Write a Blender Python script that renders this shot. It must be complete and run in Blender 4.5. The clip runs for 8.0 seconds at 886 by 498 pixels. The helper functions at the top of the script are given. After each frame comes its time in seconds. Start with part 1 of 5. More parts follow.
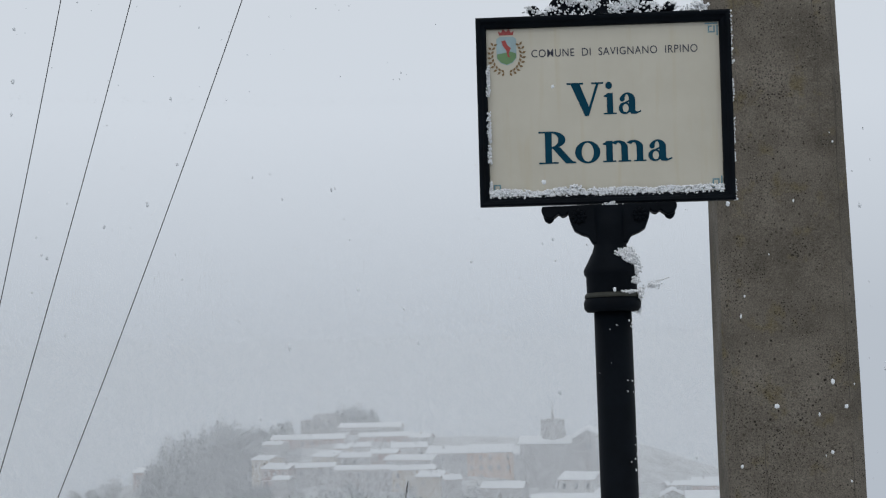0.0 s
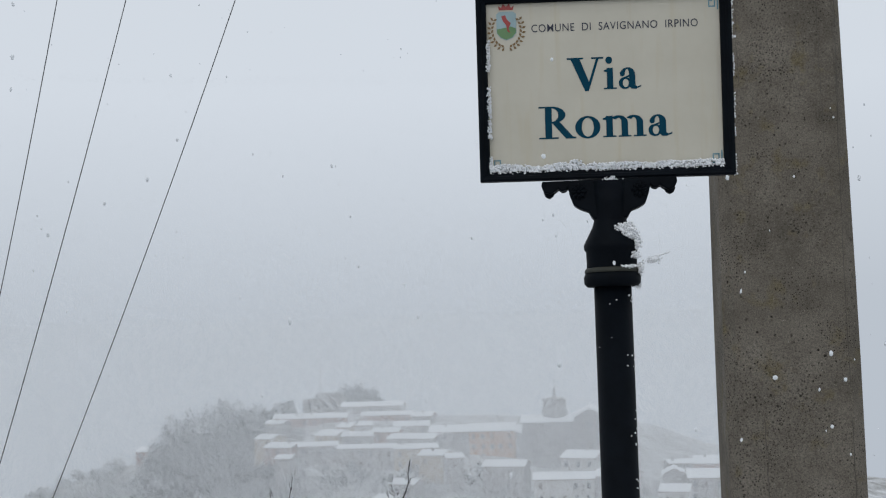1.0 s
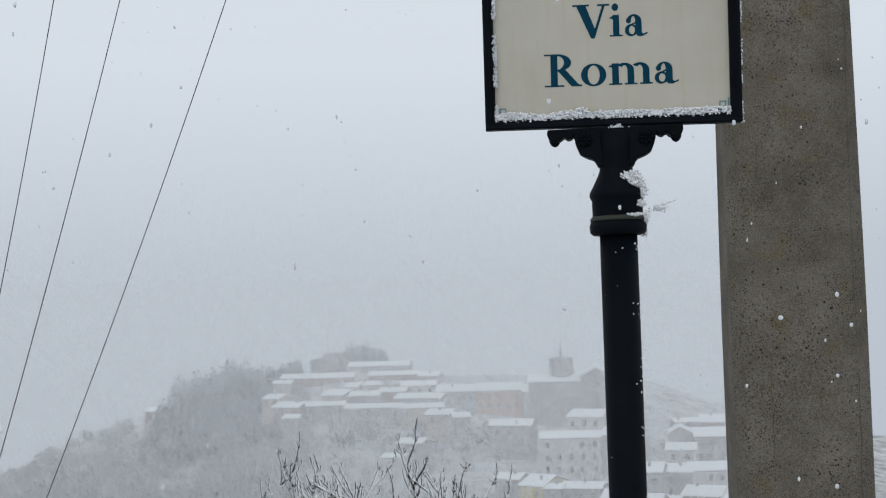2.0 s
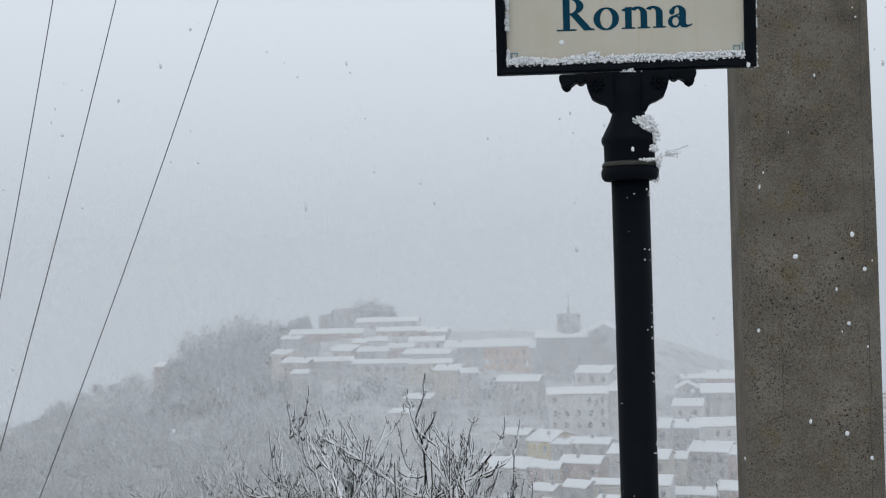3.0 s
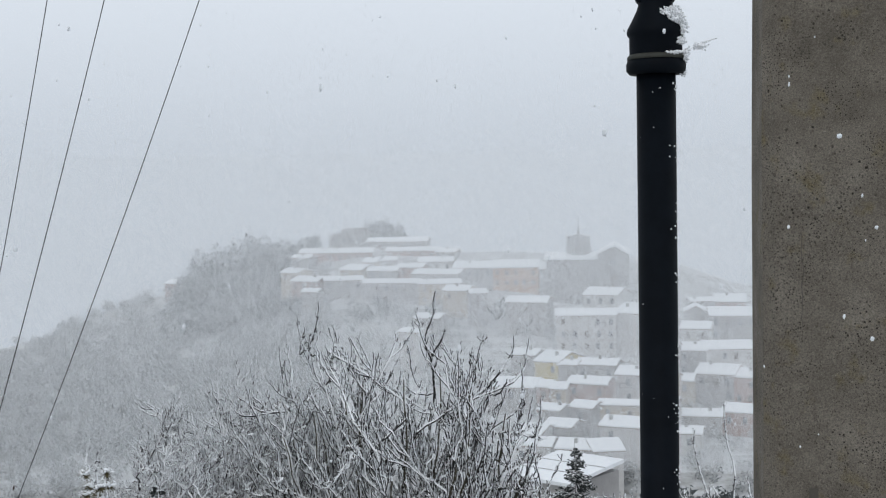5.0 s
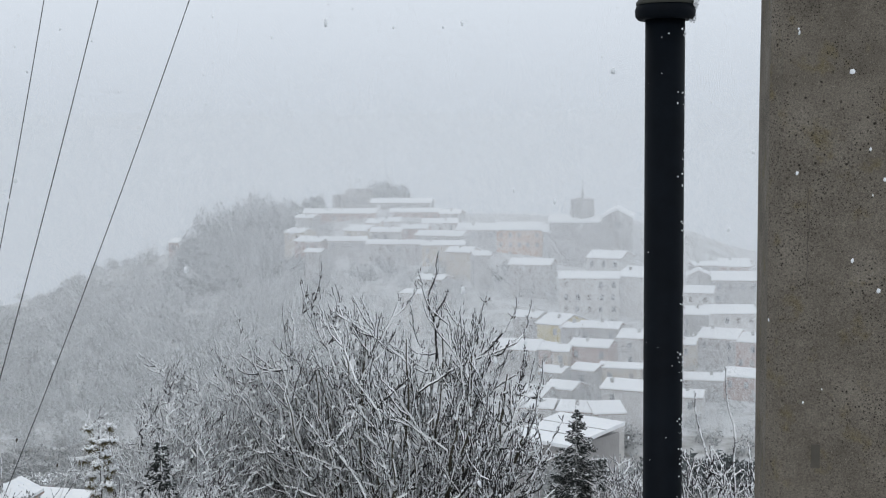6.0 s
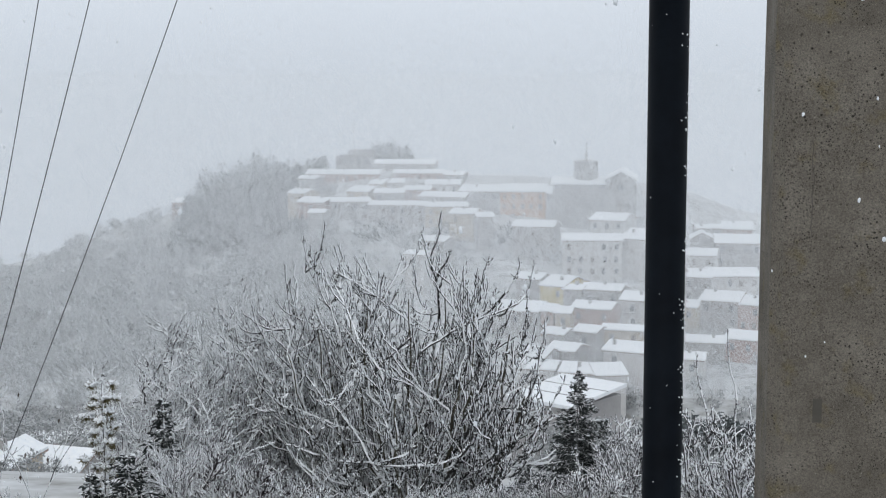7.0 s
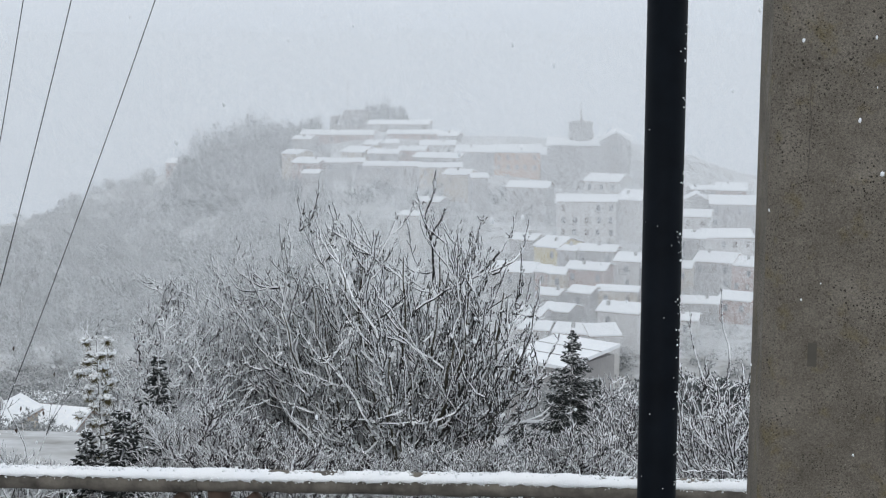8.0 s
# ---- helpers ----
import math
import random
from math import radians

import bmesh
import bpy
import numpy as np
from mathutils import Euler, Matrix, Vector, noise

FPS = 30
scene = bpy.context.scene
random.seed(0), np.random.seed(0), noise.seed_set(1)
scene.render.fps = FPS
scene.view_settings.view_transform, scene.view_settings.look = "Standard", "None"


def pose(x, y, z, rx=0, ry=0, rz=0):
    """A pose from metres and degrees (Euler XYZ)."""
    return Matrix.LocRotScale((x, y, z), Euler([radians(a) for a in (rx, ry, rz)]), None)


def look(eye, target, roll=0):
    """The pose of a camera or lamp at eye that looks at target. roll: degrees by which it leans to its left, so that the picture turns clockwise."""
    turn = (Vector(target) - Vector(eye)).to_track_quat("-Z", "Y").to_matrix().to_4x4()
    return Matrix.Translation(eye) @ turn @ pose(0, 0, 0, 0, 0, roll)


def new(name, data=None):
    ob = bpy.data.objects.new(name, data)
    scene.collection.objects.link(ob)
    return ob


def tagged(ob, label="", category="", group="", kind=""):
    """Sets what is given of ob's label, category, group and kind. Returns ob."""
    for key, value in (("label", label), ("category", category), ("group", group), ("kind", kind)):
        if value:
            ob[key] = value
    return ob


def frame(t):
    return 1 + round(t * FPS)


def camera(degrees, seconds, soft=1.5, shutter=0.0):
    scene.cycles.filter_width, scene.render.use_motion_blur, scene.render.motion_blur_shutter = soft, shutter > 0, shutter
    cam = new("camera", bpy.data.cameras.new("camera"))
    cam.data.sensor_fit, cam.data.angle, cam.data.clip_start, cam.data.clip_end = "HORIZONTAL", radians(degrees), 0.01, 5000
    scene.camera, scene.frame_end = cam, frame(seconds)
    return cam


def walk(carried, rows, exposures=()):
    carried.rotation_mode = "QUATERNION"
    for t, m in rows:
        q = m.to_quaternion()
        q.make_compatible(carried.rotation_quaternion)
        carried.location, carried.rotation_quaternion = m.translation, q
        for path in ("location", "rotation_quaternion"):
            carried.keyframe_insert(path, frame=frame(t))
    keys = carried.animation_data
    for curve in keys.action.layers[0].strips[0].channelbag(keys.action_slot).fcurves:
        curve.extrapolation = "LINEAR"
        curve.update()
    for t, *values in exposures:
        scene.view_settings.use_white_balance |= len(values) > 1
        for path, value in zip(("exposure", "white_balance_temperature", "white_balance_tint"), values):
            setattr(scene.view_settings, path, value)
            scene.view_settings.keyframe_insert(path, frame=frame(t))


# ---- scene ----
cam = camera(38.0, 8.0, soft=1.2)
PATH = [
    (0, (0.162, -0.059, 1.755), (-0.081, 1.916, 1.946), -1.5),
    (0.5, (0.165, -0.06, 1.755), (-0.08, 1.916, 1.935), -1.7),
    (1, (0.165, -0.061, 1.747), (-0.082, 1.918, 1.906), -1.6),
    (1.5, (0.166, -0.058, 1.735), (-0.086, 1.921, 1.865), -1.7),
    (3, (0.159, -0.046, 1.704), (-0.115, 1.935, 1.734), -1.6),
    (3.5, (0.152, -0.031, 1.691), (-0.129, 1.949, 1.689), -1.6),
    (4, (0.147, -0.01, 1.679), (-0.141, 1.969, 1.646), -1.5),
    (4.5, (0.141, 0.004, 1.667), (-0.151, 1.981, 1.603), -1.3),
    (5, (0.134, 0.025, 1.656), (-0.158, 2.002, 1.563), -1.0),
    (6.5, (0.13, 0.056, 1.608), (-0.171, 2.024, 1.426), -0.2),
    (7, (0.133, 0.077, 1.59), (-0.169, 2.043, 1.378), -0.1),
    (7.5, (0.129, 0.062, 1.561), (-0.169, 2.025, 1.317), 0.1),
    (8, (0.127, 0.076, 1.536), (-0.165, 2.035, 1.264), -0.0),
]
walk(cam, [(t, look(eye, target, roll)) for t, eye, target, roll in PATH],
     [(0.0, -0.06), (1.5, 0.02), (3.5, 0.1), (4.5, 0.18), (6.5, 0.27), (8.0, 0.34)])

# ---- world, sun, exposure ----
SKY = bpy.data.worlds.new("overcast_sky")
scene.world = SKY
SKY.use_nodes = True
wn, wl = SKY.node_tree.nodes, SKY.node_tree.links
wn.clear()
w_out = wn.new("ShaderNodeOutputWorld")
w_bg = wn.new("ShaderNodeBackground")
w_sky = wn.new("ShaderNodeTexSky")
w_sky.sky_type = "NISHITA"
w_sky.sun_disc = False
w_sky.sun_elevation, w_sky.sun_rotation = radians(33), radians(189)
w_sky.air_density, w_sky.dust_density = 1.0, 6.0
w_hsv = wn.new("ShaderNodeHueSaturation")
w_hsv.inputs["Saturation"].default_value = 0.25
w_mix = wn.new("ShaderNodeMix")
w_mix.data_type = "RGBA"
w_mix.inputs["Factor"].default_value = 0.93
w_ramp = wn.new("ShaderNodeValToRGB")
w_tc = wn.new("ShaderNodeTexCoord")
w_sep = wn.new("ShaderNodeSeparateXYZ")
w_map = wn.new("ShaderNodeMapRange")
w_map.inputs["From Min"].default_value, w_map.inputs["From Max"].default_value = -0.2, 1.0
e = w_ramp.color_ramp.elements
e[0].position, e[0].color = 0.0, (4.85, 5.38, 6.1, 1)
e[1].position, e[1].color = 1.0, (7.2, 7.6, 8.0, 1)
e.new(0.2).color = (5.38, 5.92, 6.62, 1)
e.new(0.33).color = (6.75, 7.32, 8.05, 1)
wl.new(w_tc.outputs["Generated"], w_sep.inputs[0])
wl.new(w_sep.outputs["Z"], w_map.inputs["Value"])
wl.new(w_map.outputs["Result"], w_ramp.inputs["Fac"])
wl.new(w_sky.outputs["Color"], w_hsv.inputs["Color"])
wl.new(w_hsv.outputs["Color"], w_mix.inputs["A"])
wl.new(w_ramp.outputs["Color"], w_mix.inputs["B"])
wl.new(w_mix.outputs["Result"], w_bg.inputs["Color"])
w_bg.inputs["Strength"].default_value = 0.1
wl.new(w_bg.outputs["Background"], w_out.inputs["Surface"])

sun = new("sun", bpy.data.lights.new("sun", "SUN"))
sun.data.energy, sun.data.angle, sun.data.color = 0.3, radians(45), (1.0, 0.97, 0.93)
sun.matrix_world = look((0, 0, 60), (14, 92, 0))


# ---- materials ----
def material(name, base, rough=0.7, metal=0.0):
    m = bpy.data.materials.new(name)
    m.use_nodes = True
    b = m.node_tree.nodes["Principled BSDF"]
    b.inputs["Base Color"].default_value = (*base, 1)
    b.inputs["Roughness"].default_value = rough
    b.inputs["Metallic"].default_value = metal
    return m, m.node_tree.nodes, m.node_tree.links, b


def noise_tex(n, l, scale, detail=4.0, rough=0.6, coord="Object"):
    tc = n.new("ShaderNodeTexCoord")
    t = n.new("ShaderNodeTexNoise")
    t.inputs["Scale"].default_value, t.inputs["Detail"].default_value, t.inputs["Roughness"].default_value = scale, detail, rough
    l.new(tc.outputs[coord], t.inputs["Vector"])
    return t.outputs["Fac"]


def ramp(n, l, fac, stops):
    r = n.new("ShaderNodeValToRGB")
    el = r.color_ramp.elements
    el[0].position, el[0].color = stops[0][0], (*stops[0][1], 1)
    el[1].position, el[1].color = stops[-1][0], (*stops[-1][1], 1)
    for p, c in stops[1:-1]:
        el.new(p).color = (*c, 1)
    l.new(fac, r.inputs["Fac"])
    return r.outputs["Color"]


def blend(n, l, fac, a, b, mode="MIX"):
    m = n.new("ShaderNodeMix")
    m.data_type, m.blend_type = "RGBA", mode
    for s, v in (("Factor", fac), ("A", a), ("B", b)):
        if isinstance(v, float):
            m.inputs[s].default_value = v
        elif isinstance(v, tuple):
            m.inputs[s].default_value = (*v, 1)
        else:
            l.new(v, m.inputs[s])
    return m.outputs["Result"]


def bump(n, l, b, fac, strength, distance):
    k = n.new("ShaderNodeBump")
    k.inputs["Strength"].default_value, k.inputs["Distance"].default_value = strength, distance
    l.new(fac, k.inputs["Height"])
    l.new(k.outputs["Normal"], b.inputs["Normal"])


def plain(name, base, rough=0.6, vary=0.25, scale=8.0, relief=0.002, fine=60.0, metal=0.0):
    """A painted or mineral surface with broad stains and a fine grain."""
    m, n, l, b = material(name, base, rough, metal)
    dark = tuple(c * (1 - vary) for c in base)
    lite = tuple(min(1, c * (1 + vary * 0.6)) for c in base)
    broad = ramp(n, l, noise_tex(n, l, scale), ((0.3, dark), (0.7, lite)))
    grain = ramp(n, l, noise_tex(n, l, fine, 3), ((0.2, (0.8, 0.8, 0.8)), (0.8, (1, 1, 1))))
    l.new(blend(n, l, 0.6, broad, grain, "MULTIPLY"), b.inputs["Base Color"])
    bump(n, l, b, noise_tex(n, l, fine, 4), 0.5, relief)
    return m


def snow_over(name, base, low, high, scale, snow=(0.86, 0.88, 0.9), vary=0.3, rough=0.85, wind=(0.0, 0.0, 1.0)):
    """A surface on which snow lies wherever it faces up or into the wind."""
    m, n, l, b = material(name, base, rough)
    geo = n.new("ShaderNodeNewGeometry")
    lee = n.new("ShaderNodeVectorMath")
    lee.operation = "DOT_PRODUCT"
    lee.inputs[1].default_value = wind
    l.new(geo.outputs["Normal"], lee.inputs[0])
    add = n.new("ShaderNodeMath")
    add.operation = "MULTIPLY_ADD"
    l.new(noise_tex(n, l, scale, 3), add.inputs[0])
    add.inputs[1].default_value = 1.3
    l.new(lee.outputs["Value"], add.inputs[2])
    fac = n.new("ShaderNodeMapRange")
    fac.inputs["From Min"].default_value, fac.inputs["From Max"].default_value = low, high
    l.new(add.outputs[0], fac.inputs["Value"])
    under = ramp(n, l, noise_tex(n, l, scale * 0.6, 3), ((0.3, tuple(c * (1 - vary) for c in base)), (0.7, tuple(c * (1 + vary) for c in base))))
    l.new(blend(n, l, fac.outputs["Result"], under, snow), b.inputs["Base Color"])
    return m


def snow_material():
    m, n, l, b = material("snow", (0.86, 0.88, 0.9), 0.65)
    l.new(ramp(n, l, noise_tex(n, l, 2.5, 5), ((0.3, (0.80, 0.83, 0.87)), (0.7, (0.90, 0.91, 0.92)))), b.inputs["Base Color"])
    bump(n, l, b, noise_tex(n, l, 90, 5), 0.6, 0.006)
    return m


def concrete_material():
    m, n, l, b = material("weathered_concrete", (0.2, 0.18, 0.15), 0.95)
    b.inputs["Specular IOR Level"].default_value = 0.15
    base = ramp(n, l, noise_tex(n, l, 4, 8, 0.65), ((0.3, (0.105, 0.093, 0.076)), (0.5, (0.165, 0.147, 0.122)), (0.7, (0.225, 0.203, 0.172))))
    lich = ramp(n, l, noise_tex(n, l, 9.3, 6, 0.6), ((0.56, (0, 0, 0)), (0.68, (1, 1, 1))))
    base = blend(n, l, lich, base, (0.16, 0.136, 0.088))
    pit = None
    for scale, width, zscale, lo in ((72, 0.27, 4.1, 0.45), (125, 0.32, 6.7, 0.43), (34, 0.17, 3.0, 0.46), (48, 0.2, 2.2, 0.47)):
        tc = n.new("ShaderNodeTexCoord")
        wob = n.new("ShaderNodeVectorMath")
        wob.operation = "ADD"
        nz = n.new("ShaderNodeTexNoise")
        nz.inputs["Scale"].default_value = scale * 0.8
        l.new(tc.outputs["Object"], nz.inputs["Vector"])
        sc = n.new("ShaderNodeVectorMath")
        sc.operation = "SCALE"
        sc.inputs["Scale"].default_value = 0.6 / scale
        l.new(nz.outputs["Color"], sc.inputs[0])
        l.new(tc.outputs["Object"], wob.inputs[0])
        l.new(sc.outputs[0], wob.inputs[1])
        v = n.new("ShaderNodeTexVoronoi")
        v.inputs["Scale"].default_value = scale
        l.new(wob.outputs[0], v.inputs["Vector"])
        dots = ramp(n, l, v.outputs["Distance"], ((width * 0.6, (1, 1, 1)), (width, (0, 0, 0))))
        zone = ramp(n, l, noise_tex(n, l, zscale, 5, 0.7), ((lo, (0, 0, 0)), (lo + 0.16, (1, 1, 1))))
        d = blend(n, l, 1.0, dots, zone, "MULTIPLY")
        pit = d if pit is None else blend(n, l, 1.0, pit, d, "LIGHTEN")
    col = blend(n, l, pit, base, (0.03, 0.027, 0.022))
    grain = ramp(n, l, noise_tex(n, l, 230, 3, 0.8), ((0.32, (0.36, 0.36, 0.36)), (0.68, (1.3, 1.3, 1.3))))
    col = blend(n, l, 0.75, col, grain, "MULTIPLY")
    specks = ramp(n, l, noise_tex(n, l, 95, 4, 0.8), ((0.62, (0, 0, 0)), (0.72, (1, 1, 1))))
    col = blend(n, l, specks, col, (0.29, 0.27, 0.23))
    l.new(col, b.inputs["Base Color"])
    hgt = blend(n, l, pit, noise_tex(n, l, 150, 5), (0.0, 0.0, 0.0))
    bump(n, l, b, hgt, 0.8, 0.004)
    return m


SNOW = snow_material()
IRON = plain("black_painted_iron", (0.004, 0.006, 0.009), 0.55, 0.35, 14, 0.0008, 90)
IRON.node_tree.nodes["Principled BSDF"].inputs["Specular IOR Level"].default_value = 0.05
MOSSY = plain("mossy_collar", (0.03, 0.032, 0.024), 0.7, 0.5, 20, 0.002, 90)


def stained_panel():
    m, n, l, b = material("cream_enamel", (0.56, 0.53, 0.445), 0.4)
    tc, mp = n.new("ShaderNodeTexCoord"), n.new("ShaderNodeMapping")
    mp.inputs["Scale"].default_value = (60, 1, 5)
    l.new(tc.outputs["Object"], mp.inputs["Vector"])
    drip = n.new("ShaderNodeTexNoise")
    drip.inputs["Scale"].default_value, drip.inputs["Detail"].default_value = 1.0, 5
    l.new(mp.outputs["Vector"], drip.inputs["Vector"])
    base = ramp(n, l, noise_tex(n, l, 7, 5), ((0.3, (0.47, 0.445, 0.37)), (0.7, (0.53, 0.507, 0.43))))
    streak = ramp(n, l, drip.outputs["Fac"], ((0.55, (0, 0, 0)), (0.75, (0.4, 0.4, 0.4))))
    l.new(blend(n, l, streak, base, (0.46, 0.4, 0.27)), b.inputs["Base Color"])
    bump(n, l, b, noise_tex(n, l, 25, 4), 0.25, 0.0015)
    return m


CREAM = stained_panel()
TEAL = plain("teal_paint", (0.001, 0.045, 0.08), 0.7, 0.15, 30, 0.0002, 80)
TEAL.node_tree.nodes["Principled BSDF"].inputs["Specular IOR Level"].default_value = 0.1
NAVY = plain("dark_lettering", (0.02, 0.025, 0.05), 0.4, 0.15, 30, 0.0002, 80)
ORNAMENT = plain("blue_ornament", (0.1, 0.25, 0.32), 0.4, 0.15, 30, 0.0002, 80)
RED = plain("red_print", (0.34, 0.04, 0.035), 0.4)
SKYBLUE = plain("pale_blue_print", (0.3, 0.42, 0.45), 0.4)
GREEN = plain("green_print", (0.12, 0.24, 0.1), 0.4)
OCHRE = plain("ochre_print", (0.2, 0.12, 0.04), 0.4)
CONCRETE = concrete_material()
SHADE_CRACK = plain("recess_shade_and_crack", (0.085, 0.077, 0.064), 0.9)
WIRE = plain("dark_cable", (0.02, 0.02, 0.022), 0.6)
BARK = snow_over("snowy_bark", (0.02, 0.0185, 0.0175), 0.82, 0.9, 26, wind=(0.55, -0.25, 0.8))
BARK_PALE = snow_over("frosted_bark", (0.026, 0.023, 0.025), 0.74, 0.84, 26, wind=(0.55, -0.25, 0.8))
BARK_BROWN = snow_over("frosted_brown_bark", (0.024, 0.018, 0.02), 1.02, 1.12, 26, wind=(0.55, -0.25, 0.8))
BARK_OLIVE = snow_over("mossy_bark", (0.055, 0.05, 0.034), 1.0, 1.12, 26, wind=(0.55, -0.25, 0.8))
NEEDLE = snow_over("snowy_needles", (0.022, 0.027, 0.026), 1.5, 1.75, 14)
NEEDLE_OLIVE = plain("olive_needles", (0.13, 0.11, 0.05), 0.8, 0.3, 6)
LEAF_DRY = plain("dry_leaf", (0.06, 0.04, 0.03), 0.8)
WOOD = plain("weathered_grey_wood", (0.15, 0.135, 0.115), 0.9, 0.6, 9, 0.008, 40)
WOOD_RED = plain("wet_brown_wood", (0.09, 0.06, 0.045), 0.9, 0.4, 6, 0.004, 30)
GROUND = snow_over("snowy_ground", (0.2, 0.195, 0.18), 1.25, 2.1, 0.25, (0.8, 0.82, 0.85))
SCRUB = snow_over("snow_dusted_scrub", (0.3, 0.31, 0.31), 0.6, 2.4, 0.1, (0.58, 0.6, 0.62), 0.12)
EVERGREEN = snow_over("snow_dusted_evergreen", (0.08, 0.093, 0.095), 1.2, 2.8, 0.1, (0.42, 0.44, 0.46), 0.2)
# white of the near flakes and of the slivers that imitate haze
FLAKE_HAZE, fn, fl, fb = material("flake_and_haze", (0.9, 0.92, 0.94), 0.8)
f_tr = fn.new("ShaderNodeBsdfTranslucent")
f_tr.inputs["Color"].default_value = (0.9, 0.92, 0.94, 1)
f_mix = fn.new("ShaderNodeMixShader")
fl.new(fb.outputs["BSDF"], f_mix.inputs[1])
fl.new(f_tr.outputs["BSDF"], f_mix.inputs[2])
fl.new(f_mix.outputs["Shader"], fn["Material Output"].inputs["Surface"])
TILE = plain("snow_dusted_tile", (0.34, 0.26, 0.22), 0.9, 0.3, 1.5, 0.02, 6)
WALLS = {
    "grey": plain("grey_plaster", (0.4, 0.39, 0.385), 0.9, 0.15, 0.4, 0.01, 4),
    "white": plain("white_plaster", (0.62, 0.61, 0.6), 0.9, 0.12, 0.4, 0.01, 4),
    "cream": plain("cream_plaster", (0.52, 0.45, 0.36), 0.9, 0.15, 0.4, 0.01, 4),
    "rose": plain("rose_plaster", (0.43, 0.3, 0.26), 0.9, 0.15, 0.4, 0.01, 4),
    "orange": plain("apricot_plaster", (0.55, 0.34, 0.21), 0.9, 0.15, 0.4, 0.01, 4),
    "yellow": plain("yellow_plaster", (0.6, 0.5, 0.22), 0.9, 0.15, 0.4, 0.01, 4),
}
PANE = plain("dark_window", (0.1, 0.11, 0.125), 0.35, 0.2, 0.5, 0.001, 4)
SHUTTER = plain("weathered_shutter", (0.2, 0.17, 0.15), 0.8, 0.3, 0.7, 0.004, 6)
STONE = plain("grey_stone", (0.3, 0.29, 0.285), 0.9, 0.2, 0.5, 0.01, 3)


# ---- building blocks ----
def mesh_object(name, bm, mat, parent=None, label=""):
    me = bpy.data.meshes.new(name)
    bm.to_mesh(me)
    bm.free()
    me.materials.append(mat)
    ob = new(name, me)
    if parent:
        ob.parent = parent
    if label:
        ob["label"] = label
    return ob


part = mesh_object


def raw(name, verts, faces, mat, parent=None, label="", smooth=False):
    me = bpy.data.meshes.new(name)
    me.from_pydata([tuple(v) for v in verts], [], faces)
    me.materials.append(mat)
    if smooth:
        me.polygons.foreach_set("use_smooth", [True] * len(me.polygons))
    me.update()
    ob = new(name, me)
    if parent:
        ob.parent = parent
    if label:
        ob["label"] = label
    return ob


def thing(name, m, label, category, group="", kind=""):
    ob = new(name)
    ob.empty_display_size = 0.05
    ob.matrix_basis = m
    return tagged(ob, label, category, group, kind)


def add_box(bm, x0, x1, y0, y1, z0, z1, bevel=0.0, rot=None):
    vs = bmesh.ops.create_cube(bm, size=1.0)["verts"]
    for v in vs:
        v.co = Vector(((x0 + x1) / 2 + v.co.x * (x1 - x0), (y0 + y1) / 2 + v.co.y * (y1 - y0), (z0 + z1) / 2 + v.co.z * (z1 - z0)))
    if bevel:
        es = {e for v in vs for e in v.link_edges}
        vs = bmesh.ops.bevel(bm, geom=list(es), offset=bevel, segments=2, affect="EDGES", clamp_overlap=True)["verts"]
    if rot is not None:
        bmesh.ops.transform(bm, matrix=rot, verts=[v for v in vs if v.is_valid])
    return bm


def box(*a, **k):
    return add_box(bmesh.new(), *a, **k)


def lathe(profile, sides=40):
    """A turned solid from (radius, height) pairs, bottom to top."""
    verts, faces = [], []
    for r, z in profile:
        verts += [(r * math.cos(2 * math.pi * i / sides), r * math.sin(2 * math.pi * i / sides), z) for i in range(sides)]
    for k in range(len(profile) - 1):
        for i in range(sides):
            j = (i + 1) % sides
            faces.append((k * sides + i, k * sides + j, (k + 1) * sides + j, (k + 1) * sides + i))
    faces.append(tuple(range(sides - 1, -1, -1)))
    faces.append(tuple(range((len(profile) - 1) * sides, len(profile) * sides)))
    return verts, faces


class Tubes:
    """Gathers tapered tubes along polylines into one mesh."""

    def __init__(self):
        self.v, self.f = [], []

    def add(self, pts, radii, sides=4):
        n0 = len(self.v)
        for k, p in enumerate(pts):
            a = pts[max(k - 1, 0)]
            c = pts[min(k + 1, len(pts) - 1)]
            d = (c - a).normalized() if (c - a).length > 1e-9 else Vector((0, 0, 1))
            u = d.cross(Vector((0.31, 0.92, 0.1))).normalized()
            w = d.cross(u)
            for i in range(sides):
                t = 2 * math.pi * i / sides
                self.v.append(p + (u * math.cos(t) + w * math.sin(t)) * radii[k])
        for k in range(len(pts) - 1):
            for i in range(sides):
                j = (i + 1) % sides
                b = n0 + k * sides
                self.f.append((b + i, b + j, b + sides + j, b + sides + i))
        self.f.append(tuple(n0 + (len(pts) - 1) * sides + i for i in range(sides)))

    def make(self, name, mat, parent=None, label="", smooth=False):
        return raw(name, self.v, self.f, mat, parent, label, smooth)


